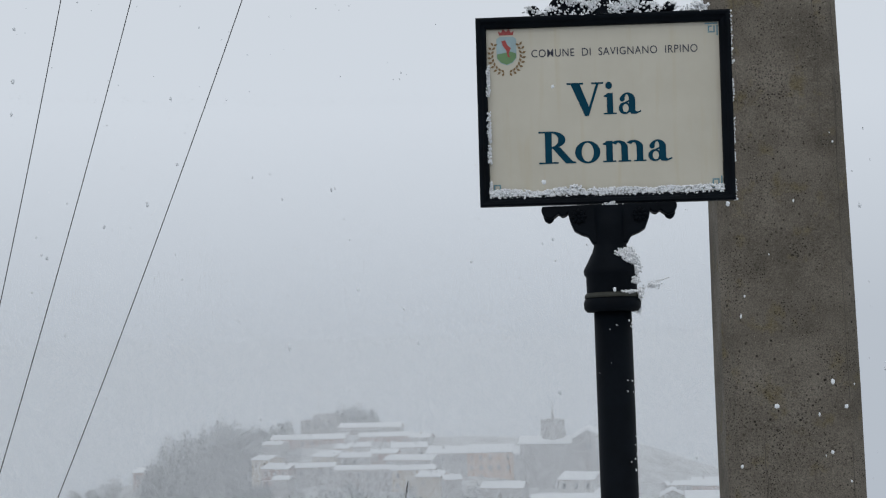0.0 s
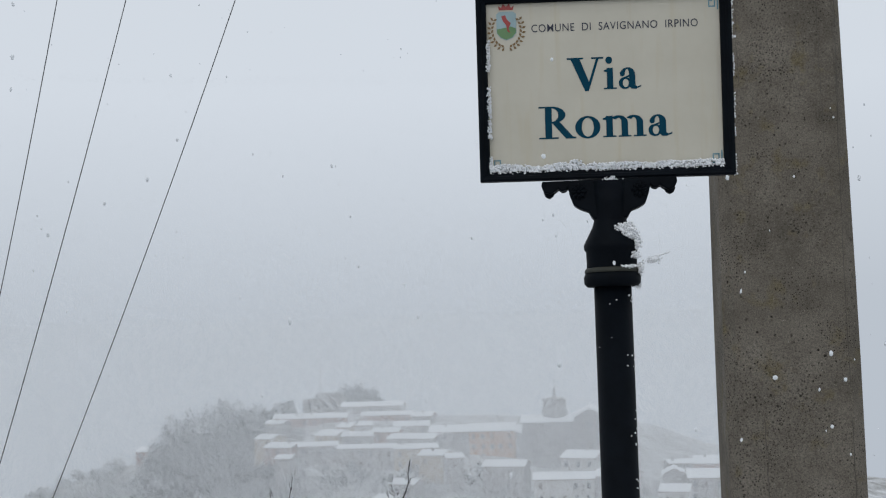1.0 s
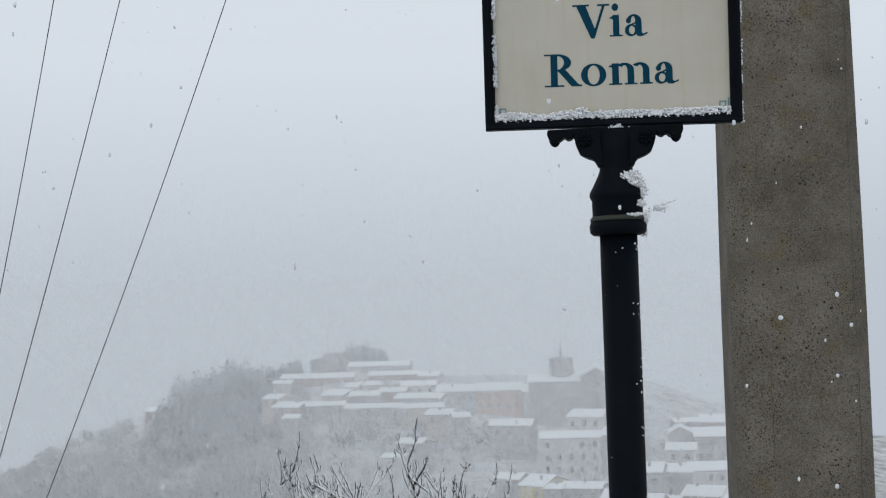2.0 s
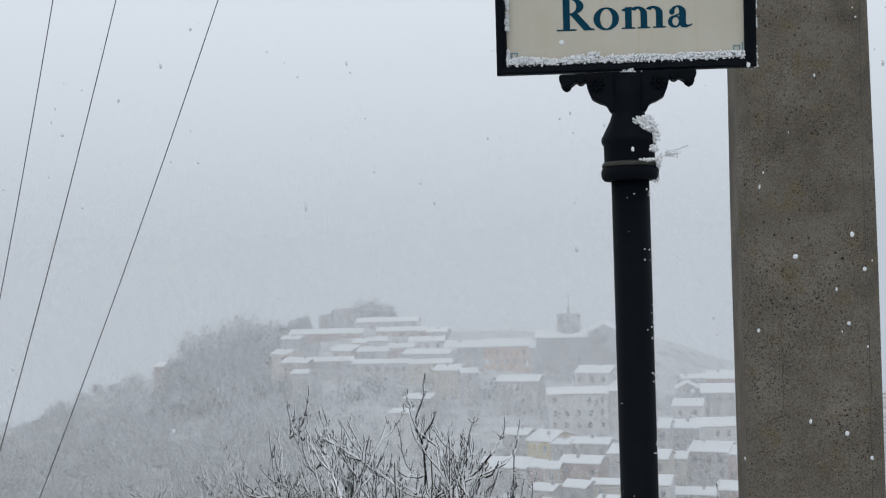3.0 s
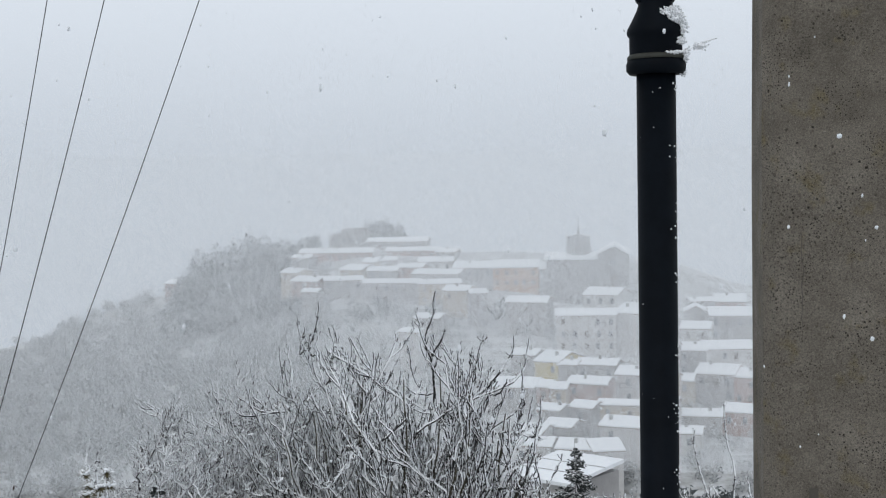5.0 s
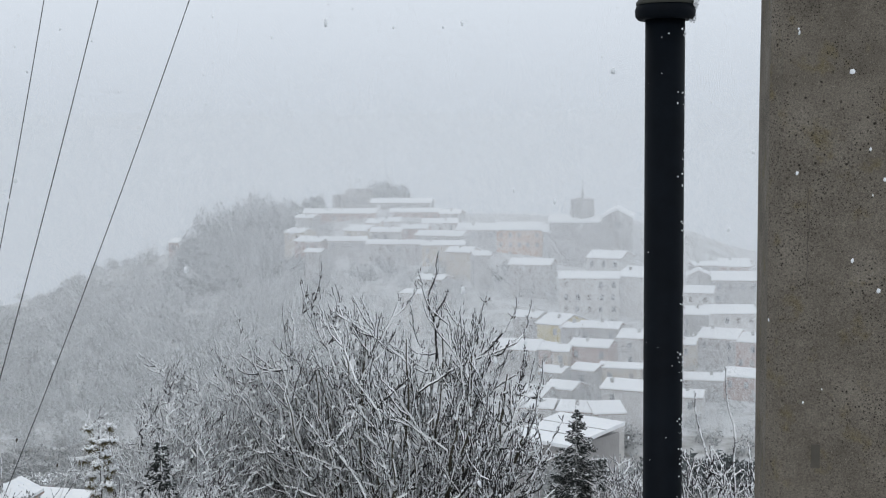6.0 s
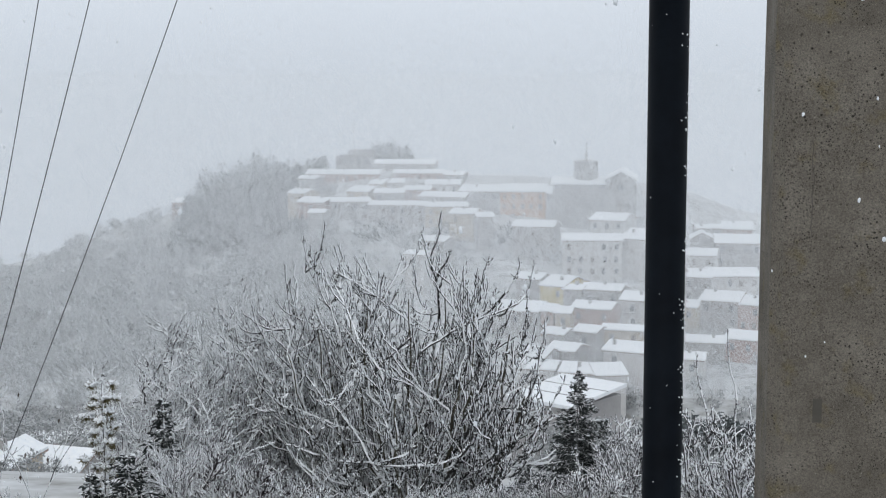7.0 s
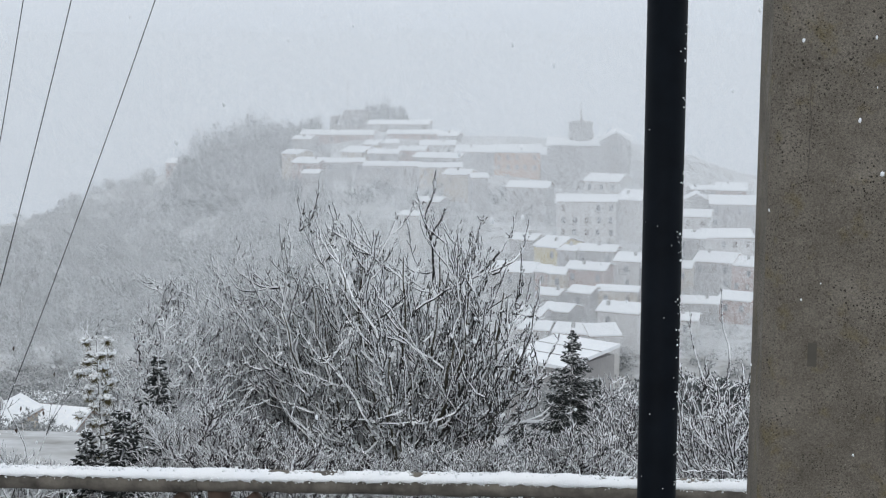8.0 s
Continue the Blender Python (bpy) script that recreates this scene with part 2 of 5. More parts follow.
class Clumps:
    """Snow lumps: many small irregular grains heaped together in one mesh."""

    ICO = None

    def __init__(self, seed):
        self.v, self.f, self.rnd = [], [], random.Random(seed)
        if Clumps.ICO is None:
            bm = bmesh.new()
            bmesh.ops.create_icosphere(bm, subdivisions=1, radius=1.0)
            Clumps.ICO = ([v.co.copy() for v in bm.verts], [tuple(v.index for v in f.verts) for f in bm.faces])
            bm.free()

    def grain(self, p, r, flat=1.0):
        vs, fs = Clumps.ICO
        b = len(self.v)
        turn = Euler([self.rnd.uniform(0, 6.3) for _ in range(3)]).to_matrix()
        s = Vector((self.rnd.uniform(0.7, 1.35), self.rnd.uniform(0.7, 1.3), self.rnd.uniform(0.7, 1.3)))
        for v in vs:
            q = turn @ Vector((v.x * s.x, v.y * s.y, v.z * s.z)) * self.rnd.uniform(0.8, 1.15)
            self.v.append(Vector(p) + Vector((q.x * r, q.y * r, q.z * r * flat)))
        self.f += [tuple(b + i for i in f) for f in fs]

    def heap(self, centre, size, count, r):
        for _ in range(count):
            p = Vector([c + self.rnd.gauss(0, 0.45) * s for c, s in zip(centre, size)])
            self.grain(p, r * self.rnd.uniform(0.5, 1.3))

    def make(self, name, parent, label="snow"):
        return raw(name, self.v, self.f, SNOW, parent, label, True)


# ---- the land ----
def lerp_table(x, table):
    if x <= table[0][0]:
        return table[0][1]
    for (a, p), (b, q) in zip(table, table[1:]):
        if x <= b:
            s = (x - a) / (b - a)
            return p + (q - p) * (s * s * (3 - 2 * s) * 0.5 + s * 0.5)
    return table[-1][1]


NEAR = ((0, 0), (3.2, 0), (4.6, -0.75), (6, -1.35), (17, -5.2), (30, -9.6), (60, -18), (110, -30), (170, -47), (215, -53))
FAR = ((215, -53), (250, -48.5), (285, -44), (315, -39), (345, -35.5), (385, -33), (400, -29), (415, -26), (432, -19), (445, -19))
CREST = ((-32, -0.2), (-27.5, -0.05), (-22.3, 0.4), (-19.5, 0.62), (-16.5, 0.8), (-13, 1.05), (-8.5, 1.0), (0, 0.9), (5, 0.6), (12, 0.25), (25, 0.0))


def land(x, y):
    r = max(y, 0.0)
    az = math.degrees(math.atan2(x, max(y, 0.5)))
    if r < 215:
        z = lerp_table(r, NEAR)
    else:
        z = -53 + (lerp_table(r, FAR) + 53) * lerp_table(az, CREST)
        if r > 445:
            z -= (r - 445) * 0.32
    if r > 40:
        z += noise.noise((x * 0.03, y * 0.03, 0)) * min(2.2, (r - 40) * 0.02)
    z -= 4.5 * math.exp(-((x + 48) / 14) ** 2 - ((y - 98) / 13) ** 2)   # hollow with the farm houses
    if y > 3:
        z += noise.noise((x * 0.9, y * 0.9, 5)) * 0.12
    return z


def build_land():
    us = np.linspace(-1, 1, 171)
    xs = [float(3200 * u ** 5 + 330 * u ** 3 + 12 * u) for u in us]
    vs = np.linspace(0, 1, 230)
    ys = [float(-60 + 64 * min(1, v * 8) if v < 0.125 else 4 + 480 * ((v - 0.125) / 0.875) ** 1.8 + 2600 * ((v - 0.125) / 0.875) ** 14) for v in vs]
    verts = [(x, y, land(x, y)) for y in ys for x in xs]
    n = len(xs)
    faces = [(j * n + i, j * n + i + 1, (j + 1) * n + i + 1, (j + 1) * n + i) for j in range(len(ys) - 1) for i in range(n - 1)]
    g = raw("ground", verts, faces, GROUND, smooth=True)
    tagged(g, "snow-covered slope falling to a valley and a hill", "ground", kind="structure")


build_land()


# ---- street sign ----
SIGN_X, SIGN_Y, SIGN_Z = 0.181, 2.51, 0.0
sign = thing("street_sign", pose(SIGN_X, SIGN_Y, SIGN_Z), "cream street name sign on a snowy black ornamental post", "street sign")


def turned(name, profile, mat, parent, label="", sides=40):
    v, f = lathe(profile, sides)
    return raw(name, v, f, mat, parent, label, True)


turned("post", [(0.05, -0.3), (0.05, 0.25), (0.04, 0.3), (0.037, 0.34), (0.037, 1.875)], IRON, sign)
turned("collar", [(0.037, 1.866), (0.05, 1.866), (0.0555, 1.872), (0.0565, 1.884), (0.053, 1.893), (0.049, 1.897), (0.0495, 1.9), (0.05, 1.935),
                  (0.0535, 1.94), (0.0545, 1.946), (0.053, 1.952), (0.046, 1.965), (0.036, 1.985), (0.0325, 1.996), (0.0325, 2.0), (0.034, 2.03), (0.036, 2.075)], IRON, sign)
turned("moss_ring", [(0.05, 1.8935), (0.0545, 1.8935), (0.054, 1.899), (0.0505, 1.903)], MOSSY, sign, "mossy ring")

# bracket: swelling scrolls left and right of the neck
FRAME = pose(-0.003, 0, 2.082, 4.0, 0.2, 4.0)
bracket_half = [(0.0, 0.0), (0.132, 0.0), (0.134, -0.010), (0.128, -0.022), (0.116, -0.026), (0.105, -0.020), (0.1, -0.015), (0.094, -0.021), (0.086, -0.020),
                (0.081, -0.014), (0.078, -0.03), (0.07, -0.05), (0.056, -0.058), (0.042, -0.063), (0.034, -0.078), (0.0, -0.078)]
for side in (1, -1):
    n = len(bracket_half)
    vv = [(side * x, -0.02, 2.079 + z) for x, z in bracket_half] + [(side * x, 0.02, 2.079 + z) for x, z in bracket_half]
    ff = [tuple(range(n)) if side < 0 else tuple(range(n - 1, -1, -1)), tuple(range(n, 2 * n)) if side > 0 else tuple(range(2 * n - 1, n - 1, -1))]
    ff += [(i, (i + 1) % n, n + (i + 1) % n, n + i) if side > 0 else ((i + 1) % n, i, n + i, n + (i + 1) % n) for i in range(n)]
    br = raw("bracket_scroll", vv, ff, IRON, sign)
    mod = br.modifiers.new("soft", "BEVEL")
    mod.width, mod.segments, mod.limit_method = 0.004, 2, "NONE"
    # rosette on the scroll
    t = Tubes()
    c = Vector((side * 0.06, -0.022, 2.055))
    for k in range(8):
        a = k * math.pi / 4
        d = Vector((math.cos(a), 0, math.sin(a)))
        t.add([c + d * 0.003, c + d * 0.009 + Vector((0, -0.004, 0)), c + d * 0.016], [0.002, 0.0042, 0.001], 6)
    t.add([c + Vector((0, 0.002, 0)), c + Vector((0, -0.007, 0))], [0.0045, 0.003], 8)
    t.make("rosette", IRON, sign, "cast rosette", True)
    # pendant bead
    turned("pendant", [(0.002, 2.046), (0.008, 2.05), (0.0115, 2.058), (0.009, 2.066), (0.006, 2.07)], IRON, sign).location = (side * 0.119, 0, 0)


W, H, B = 0.2525, 0.378, 0.0205
panel = part("panel", box(-W + 0.012, W - 0.012, 0.004, 0.016, 0.012, H - 0.012), CREAM, sign, "cream enamel panel")
panel.matrix_basis = FRAME


def frame_bar(x0, x1, z0, z1, mitre):
    """One bar of the frame with a raised outer lip and mitred ends."""
    long_x = (x1 - x0) > (z1 - z0)
    prof = [(0, 0.022), (0, -0.016), (0.004, -0.019), (0.009, -0.017), (0.012, -0.012), (B - 0.002, -0.008), (B, -0.004), (B, 0.022)]
    vs, fs = [], []
    for end in (0, 1):
        for off, y in prof:
            if long_x:
                z = z0 + off if mitre > 0 else z1 - off
                x = x0 + off if end == 0 else x1 - off
            else:
                x = x0 + off if mitre > 0 else x1 - off
                z = z0 + off if end == 0 else z1 - off
            vs.append((x, y, z))
    n = len(prof)
    fs = [(i, (i + 1) % n, n + (i + 1) % n, n + i) for i in range(n)]
    ob = raw("frame_bar", vs, fs, IRON, sign)
    ob.matrix_basis = FRAME


frame_bar(-W, W, 0, B, 1)
frame_bar(-W, W, H - B, H, -1)
frame_bar(-W, -W + B, 0, H, 1)
frame_bar(W - B, W, 0, H, -1)


def lettering(text, width, cap, x, z, mat, label, spacing=1.0, bold=0.0):
    """Words in the built-in font, fitted to a width and a capital's height."""
    cu = bpy.data.curves.new("lettering", "FONT")
    cu.body, cu.size, cu.space_character, cu.offset, cu.extrude = text, 0.1, spacing, bold, 0.0
    tmp = bpy.data.objects.new("lettering_curve", cu)
    me = bpy.data.meshes.new_from_object(tmp)
    bpy.data.objects.remove(tmp)
    co = np.array([v.co for v in me.vertices])
    lo, hi = co.min(axis=0), co.max(axis=0)
    me.transform(Matrix.Diagonal((width / (hi[0] - lo[0]), cap / (hi[1] - max(lo[1], 0)), 1, 1)) @ Matrix.Translation((-(lo[0] + hi[0]) / 2, 0, 0)))
    bm = bmesh.new()
    bm.from_mesh(me)
    ob = part("lettering", bm, mat, panel, label)
    ob.matrix_basis = pose(x, 0.0033, z, 90, 0, 0)
    return ob


class Glyphs:
    """Bold roman letters pieced together from stems, slabs and rings; units: 110 to a capital's height."""

    def __init__(self):
        self.bm, self.n = bmesh.new(), 0

    def poly(self, *pts):
        self.n += 1
        self.bm.faces.new([self.bm.verts.new((x, y, self.n * 0.00001)) for x, y in pts])

    def slab(self, x0, x1, y0, y1):
        self.poly((x0, y0), (x1, y0), (x1, y1), (x0, y1))

    def ring(self, cx, cy, outer, inner, a0=0, a1=360, shift=0.0):
        self.n += 1
        steps = max(8, int(abs(a1 - a0) / 9))
        rows = []
        for k in range(steps + 1):
            a = radians(a0 + (a1 - a0) * k / steps)
            rows.append([self.bm.verts.new((cx + s + r[0] * math.cos(a + t), cy + r[1] * math.sin(a), self.n * 0.00001)) for r, s, t in ((outer, 0, 0), (inner, shift, 0))])
        for p, q in zip(rows, rows[1:]):
            self.bm.faces.new([p[0], q[0], q[1], p[1]])

    def dot(self, cx, cy, r):
        self.poly(*[(cx + r * math.cos(k * math.pi / 10), cy + r * math.sin(k * math.pi / 10)) for k in range(20)])

    def letter_v(self, x):
        self.slab(x, x + 62, 104, 110)
        self.slab(x + 92, x + 137, 104, 110)
        self.poly((x + 66, -4), (x + 80, -4), (x + 84, 22), (x + 48, 106), (x + 14, 106))
        self.poly((x + 70, -4), (x + 80, -4), (x + 120, 106), (x + 110, 106))

    def stem(self, x, top, foot):
        self.slab(x - 11.5, x + 11.5, 0, top)
        self.slab(x - foot, x + foot, 0, 5)

    def flag(self, x):
        self.poly((x - 23, 64), (x - 23, 60), (x - 11, 58), (x + 11.5, 58), (x + 11.5, 73), (x - 11, 69))

    def letter_i(self, x):
        self.stem(x, 72, 24)
        self.flag(x)
        self.dot(x - 3, 98, 12.5)

    def letter_a(self, x):
        self.ring(x + 22, 19, (23, 20.5), (11, 14), 0, 360, 3)
        self.slab(x + 38, x + 61, 6, 50)
        self.ring(x + 33, 47, (28, 25), (8, 19), -8, 150, -3)
        self.dot(x + 13, 51, 9.5)
        self.poly((x + 22, 34), (x + 40, 41), (x + 40, 47), (x + 20, 39))
        self.poly((x + 38, 8), (x + 46, -1), (x + 62, -2), (x + 82, 6), (x + 82, 11), (x + 68, 6), (x + 61, 10))

    def letter_r(self, x):
        self.slab(x + 22, x + 46, 0, 110)
        self.slab(x, x + 68, 0, 5.5)
        self.slab(x, x + 50, 104.5, 110)
        self.ring(x + 44, 81, (50, 29), (25, 23), -90, 90)
        self.poly((x + 42, 56), (x + 50, 50), (x + 94, 0), (x + 130, 0), (x + 130, 5), (x + 118, 7), (x + 74, 56))

    def letter_o(self, x):
        self.ring(x, 36, (44, 38), (21, 32))

    def letter_m(self, x):
        self.stem(x, 72, 23)
        self.flag(x)
        for k in (1, 2):
            self.stem(x + 53 * k, 50, 22)
            self.ring(x + 53 * k - 21.5, 48, (33, 25), (10, 17), 0, 140)

    def make(self, label, width, cap, z):
        co = [v.co for v in self.bm.verts]
        lo, hi = min(v.x for v in co), max(v.x for v in co)
        bmesh.ops.transform(self.bm, matrix=Matrix.Diagonal((width / (hi - lo), cap / 110, 1, 1)) @ Matrix.Translation((-(lo + hi) / 2, 0, 0)), verts=self.bm.verts)
        part("lettering", self.bm, TEAL, panel, label).matrix_basis = pose(0, 0.0034, z, 90, 0, 0)


lettering("COMUNE  DI  SAVIGNANO  IRPINO", 0.331, 0.0155, 0.0235, 0.2985, NAVY, "dark printed words", 1.1, 0.0002)
word = Glyphs()
word.letter_v(0)
word.letter_i(160)
word.letter_a(193)
word.make("teal printed word", 0.147, 0.065, 0.179)
word = Glyphs()
word.letter_r(0)
word.letter_o(171)
word.letter_m(247)
word.letter_a(383)
word.make("teal printed word", 0.265, 0.065, 0.083)


def flat(name, outline, mat, lift, label=""):
    bm = bmesh.new()
    bm.faces.new([bm.verts.new((x, 0.004 - lift, z)) for x, z in outline])
    return part(name, bm, mat, panel, label)


def emblem(cx, cz):
    shield = [(-0.02, 0.026), (-0.014, 0.031), (0.014, 0.031), (0.02, 0.026), (0.02, -0.012), (0.012, -0.022), (0, -0.027), (-0.012, -0.022), (-0.02, -0.012)]
    flat("shield", [(cx + x, cz + z) for x, z in shield], SKYBLUE, 0.0006, "pale blue shield")
    flat("shield_hill", [(cx + x, cz + z) for x, z in ((-0.019, -0.004), (-0.006, -0.002), (0.008, 0.001), (0.019, -0.003), (0.019, -0.012), (0.011, -0.021), (0, -0.0255), (-0.011, -0.021), (-0.019, -0.012))], GREEN, 0.0009, "green hill")
    flat("shield_charge", [(cx + x, cz + z) for x, z in ((-0.010, 0.022), (-0.002, 0.024), (0.002, 0.014), (0.009, 0.008), (0.004, -0.004), (0.008, -0.012), (0.002, -0.009), (0.0, 0.003), (-0.007, 0.013))], RED, 0.0012, "red charge")
    crown = [(-0.014, 0.034), (-0.016, 0.043), (-0.010, 0.039), (-0.006, 0.047), (0, 0.041), (0.006, 0.047), (0.010, 0.039), (0.016, 0.043), (0.014, 0.034)]
    flat("crown", [(cx + x, cz + z) for x, z in crown], RED, 0.0006, "red and gold crown")
    bm = bmesh.new()
    for side in (1, -1):
        for k in range(9):
            a = radians(-80 + k * 14)
            px, pz = cx + side * 0.031 * math.cos(a), cz - 0.006 + 0.036 * math.sin(a)
            for out in (1, -1):
                d = Vector((side * math.cos(a + out * 0.9 + 1.3), math.sin(a + out * 0.9 + 1.3))) * 0.009
                w = Vector((-d.y, d.x)) * 0.28
                q = [Vector((px, pz)), Vector((px, pz)) + d * 0.5 + w, Vector((px, pz)) + d, Vector((px, pz)) + d * 0.5 - w]
                bm.faces.new([bm.verts.new((v.x, 0.0033 - 0.0001 * k, v.y)) for v in q])
    part("laurel", bm, OCHRE, panel, "brown and green laurel")


emblem(-0.192, 0.311)


def fret(cx, cz, sx, sz):
    bm = bmesh.new()
    for x0, x1, z0, z1 in ((0, 0.022, 0, 0.0022), (0, 0.0022, 0.004, 0.022), (0.005, 0.0072, 0.005, 0.017), (0.005, 0.017, 0.0148, 0.017), (0.0148, 0.017, 0.005, 0.0145), (0.0098, 0.0145, 0.005, 0.0072)):
        q = [bm.verts.new((cx + sx * x, 0.0034, cz + sz * z)) for x, z in ((x0, z0), (x1, z0), (x1, z1), (x0, z1))]
        bm.faces.new(q if sx * sz > 0 else q[::-1])
    part("corner_fret", bm, ORNAMENT, panel, "blue key-pattern corner")


for cx, cz, sx, sz in ((W - 0.0225, H - 0.0225, -1.15, -1.15), (W - 0.0225, 0.0245, -1.15, 1.15), (-W + 0.0225, 0.0245, 1.15, 1.15)):
    fret(cx, cz, sx, sz)

# ironwork over the frame
t = Tubes()
for side in (1, -1):
    for cx, cz, r0, turns, rr in ((0.045, 0.035, 0.03, 1.6, 0.008), (0.085, 0.02, 0.016, 1.4, 0.006)):
        pts = []
        for k in range(26):
            a = k / 25 * turns * 2 * math.pi
            r = r0 * (1 - 0.75 * k / 25)
            pts.append(Vector((side * (cx + r * math.cos(a - 1.5)), 0, H + cz + r * math.sin(a - 1.5))))
        t.add(pts, [rr] * len(pts), 8)
    pts = [Vector((side * x, 0, H + z)) for x, z in ((0.02, 0.005), (0.07, 0.012), (0.105, 0.008), (0.13, 0.006))]
    t.add(pts, [0.012, 0.012, 0.008, 0.006], 8)
    c = Vector((side * 0.135, 0, H + 0.012))
    t.add([c + Vector((0, 0, z)) for z in (-0.011, -0.006, 0, 0.006, 0.011)], [0.004, 0.01, 0.0125, 0.01, 0.004], 10)
t.add([Vector((0, 0, H + z)) for z in (0, 0.03, 0.06, 0.09, 0.13)], [0.02, 0.016, 0.024, 0.014, 0.004], 10)
t.make("crest_ironwork", IRON, sign, "scrolled iron crest", True).matrix_basis = FRAME

# snow on the sign
cl = Clumps(11)
for _ in range(3000):                     # along the foot of the panel
    x = cl.rnd.uniform(-W + B, W - B)
    top = 0.011 + 0.006 * noise.noise((x * 18, 3, 0)) + 0.003 * noise.noise((x * 60, 3, 0)) + (0.006 if abs(x + 0.062) < 0.012 else 0)
    cl.grain((x, cl.rnd.uniform(-0.009, 0.002), B + cl.rnd.uniform(-0.006, max(0.002, top))), cl.rnd.uniform(0.001, 0.0028))
for _ in range(800):                      # up the panel's edge
    z = cl.rnd.uniform(B, H * 0.75)
    if noise.noise((z * 22, 0, 0)) > -0.15:
        cl.grain((-W + B + cl.rnd.uniform(-0.003, 0.005), cl.rnd.uniform(-0.009, 0.002), z), cl.rnd.uniform(0.0008, 0.0024))
for _ in range(1300):                     # on the upper bar
    x = cl.rnd.uniform(-0.17, W)
    if noise.noise((x * 14, 8, 0)) + (0.35 if abs(x) < 0.13 else 0) > 0.05:
        cl.grain((x, cl.rnd.uniform(-0.016, 0.015), H + cl.rnd.uniform(-0.004, 0.013)), cl.rnd.uniform(0.001, 0.0032))
for _ in range(500):                      # along the weather edge
    z = cl.rnd.uniform(0.0, H)
    if noise.noise((z * 25, 4, 0)) > -0.05 or z > H - 0.03:
        cl.grain((W + cl.rnd.uniform(-0.001, 0.004), cl.rnd.uniform(-0.012, 0.015), z), cl.rnd.uniform(0.0008, 0.0026))
for x in (-0.14, -0.1, 0.1, 0.14, 0.19):
    cl.heap((x, 0, H + 0.016), (0.012, 0.012, 0.007), 90, 0.0026)
for x, z in ((-0.06, 0.03), (0.03, 0.012), (0.06, 0.02), (-0.02, 0.02)):
    cl.heap((x, -0.014, H + z), (0.022, 0.008, 0.012), 130, 0.0023)
cl.make("frame_snow", sign, "snow caught on the frame").matrix_basis = FRAME
cl = Clumps(12)
cl.heap((0.036, -0.028, 1.972), (0.013, 0.012, 0.016), 420, 0.0028)
cl.heap((0.022, -0.036, 1.978), (0.014, 0.008, 0.012), 160, 0.0019)
cl.heap((0.05, -0.02, 1.952), (0.008, 0.012, 0.016), 220, 0.0024)
cl.heap((0.045, -0.025, 1.925), (0.012, 0.012, 0.007), 160, 0.0019)
cl.heap((0.03, -0.043, 1.903), (0.022, 0.006, 0.003), 150, 0.0016)
cl.heap((0.056, -0.015, 1.9), (0.006, 0.012, 0.012), 190, 0.0022)
cl.heap((0.05, 0, 1.872), (0.006, 0.012, 0.011), 120, 0.002)
cl.heap((0.005, -0.024, 2.075), (0.014, 0.004, 0.007), 110, 0.0017)
cl.heap((0.083, 0, 1.917), (0.013, 0.004, 0.006), 150, 0.0018)
for k in range(16):
    cl.grain((0.06 + k * 0.0035, 0, 1.91 + k * 0.0014 + cl.rnd.uniform(-0.002, 0.002)), 0.0022)
for _ in range(420):
    z = cl.rnd.uniform(0.35, 1.86)
    if noise.noise((z * 16, 9, 0)) > 0.0:
        a = radians(cl.rnd.gauss(-8, 16))
        cl.grain((0.0375 * math.cos(a), 0.0375 * math.sin(a), z), cl.rnd.uniform(0.0008, 0.0024))
for _ in range(22):
    a = radians(cl.rnd.uniform(-150, -10))
    cl.grain((0.0372 * math.cos(a), 0.0372 * math.sin(a), cl.rnd.uniform(0.4, 1.85)), cl.rnd.uniform(0.0005, 0.0014))
cl.make("post_snow", sign, "snow stuck to the post")

# ---- concrete pole ----
pole = thing("utility_pole", pose(0.757, 4.4, 0), "weathered pitted concrete utility pole", "utility pole")


def build_pole():
    vs, fs = [], []
    levels = 40
    for k in range(levels + 1):
        z = -1.2 + k * 0.24
        h = 0.2105 + (2.2 - max(z, 1.75)) * 0.0096
        c = h * 0.16
        ring = [(-h + c, -h), (h - c, -h), (h, -h + c), (h, h - c), (h - c, h), (-h + c, h), (-h, h - c), (-h, -h + c)]
        vs += [(x, y, z) for x, y in ring]
    for k in range(levels):
        for i in range(8):
            fs.append((k * 8 + i, k * 8 + (i + 1) % 8, (k + 1) * 8 + (i + 1) % 8, (k + 1) * 8 + i))
    fs.append(tuple(range(levels * 8, levels * 8 + 8)))
    raw("shaft", vs, fs, CONCRETE, pole)
    # dark plate for the blind recess, hairline cracks and the old joint along one edge
    # the plate stands proud of the face; its dark colour carries the hollow's shade
    rim = bmesh.new()
    add_box(rim, -0.078, -0.05, -0.2175, -0.2145, 0.615, 0.69)
    part("recess", rim, SHADE_CRACK, pole, "small recess, its shade painted as a dark plate")
    for n, (x0, z0, z1, w) in enumerate(((0.17, 1.6, 3.1, 0.0012), (0.13, 2.35, 2.95, 0.001), (-0.1, 1.2, 1.5, 0.0016), (-0.13, 2.6, 3.1, 0.001), (0.175, 0.3, 1.5, 0.0018))):
        rnd, t, pts = random.Random(n), Tubes(), []
        x = x0
        for z in np.linspace(z0, z1, 30):
            x += rnd.uniform(-0.0025, 0.0025)
            h = 0.2105 + (2.2 - max(z, 1.75)) * 0.0096
            pts.append(Vector((x, -h - 0.0002, z)))
        t.add(pts, [w * rnd.uniform(0.4, 1.2) for _ in pts], 4)
        t.make("crack", SHADE_CRACK, pole, "hairline crack")


build_pole()

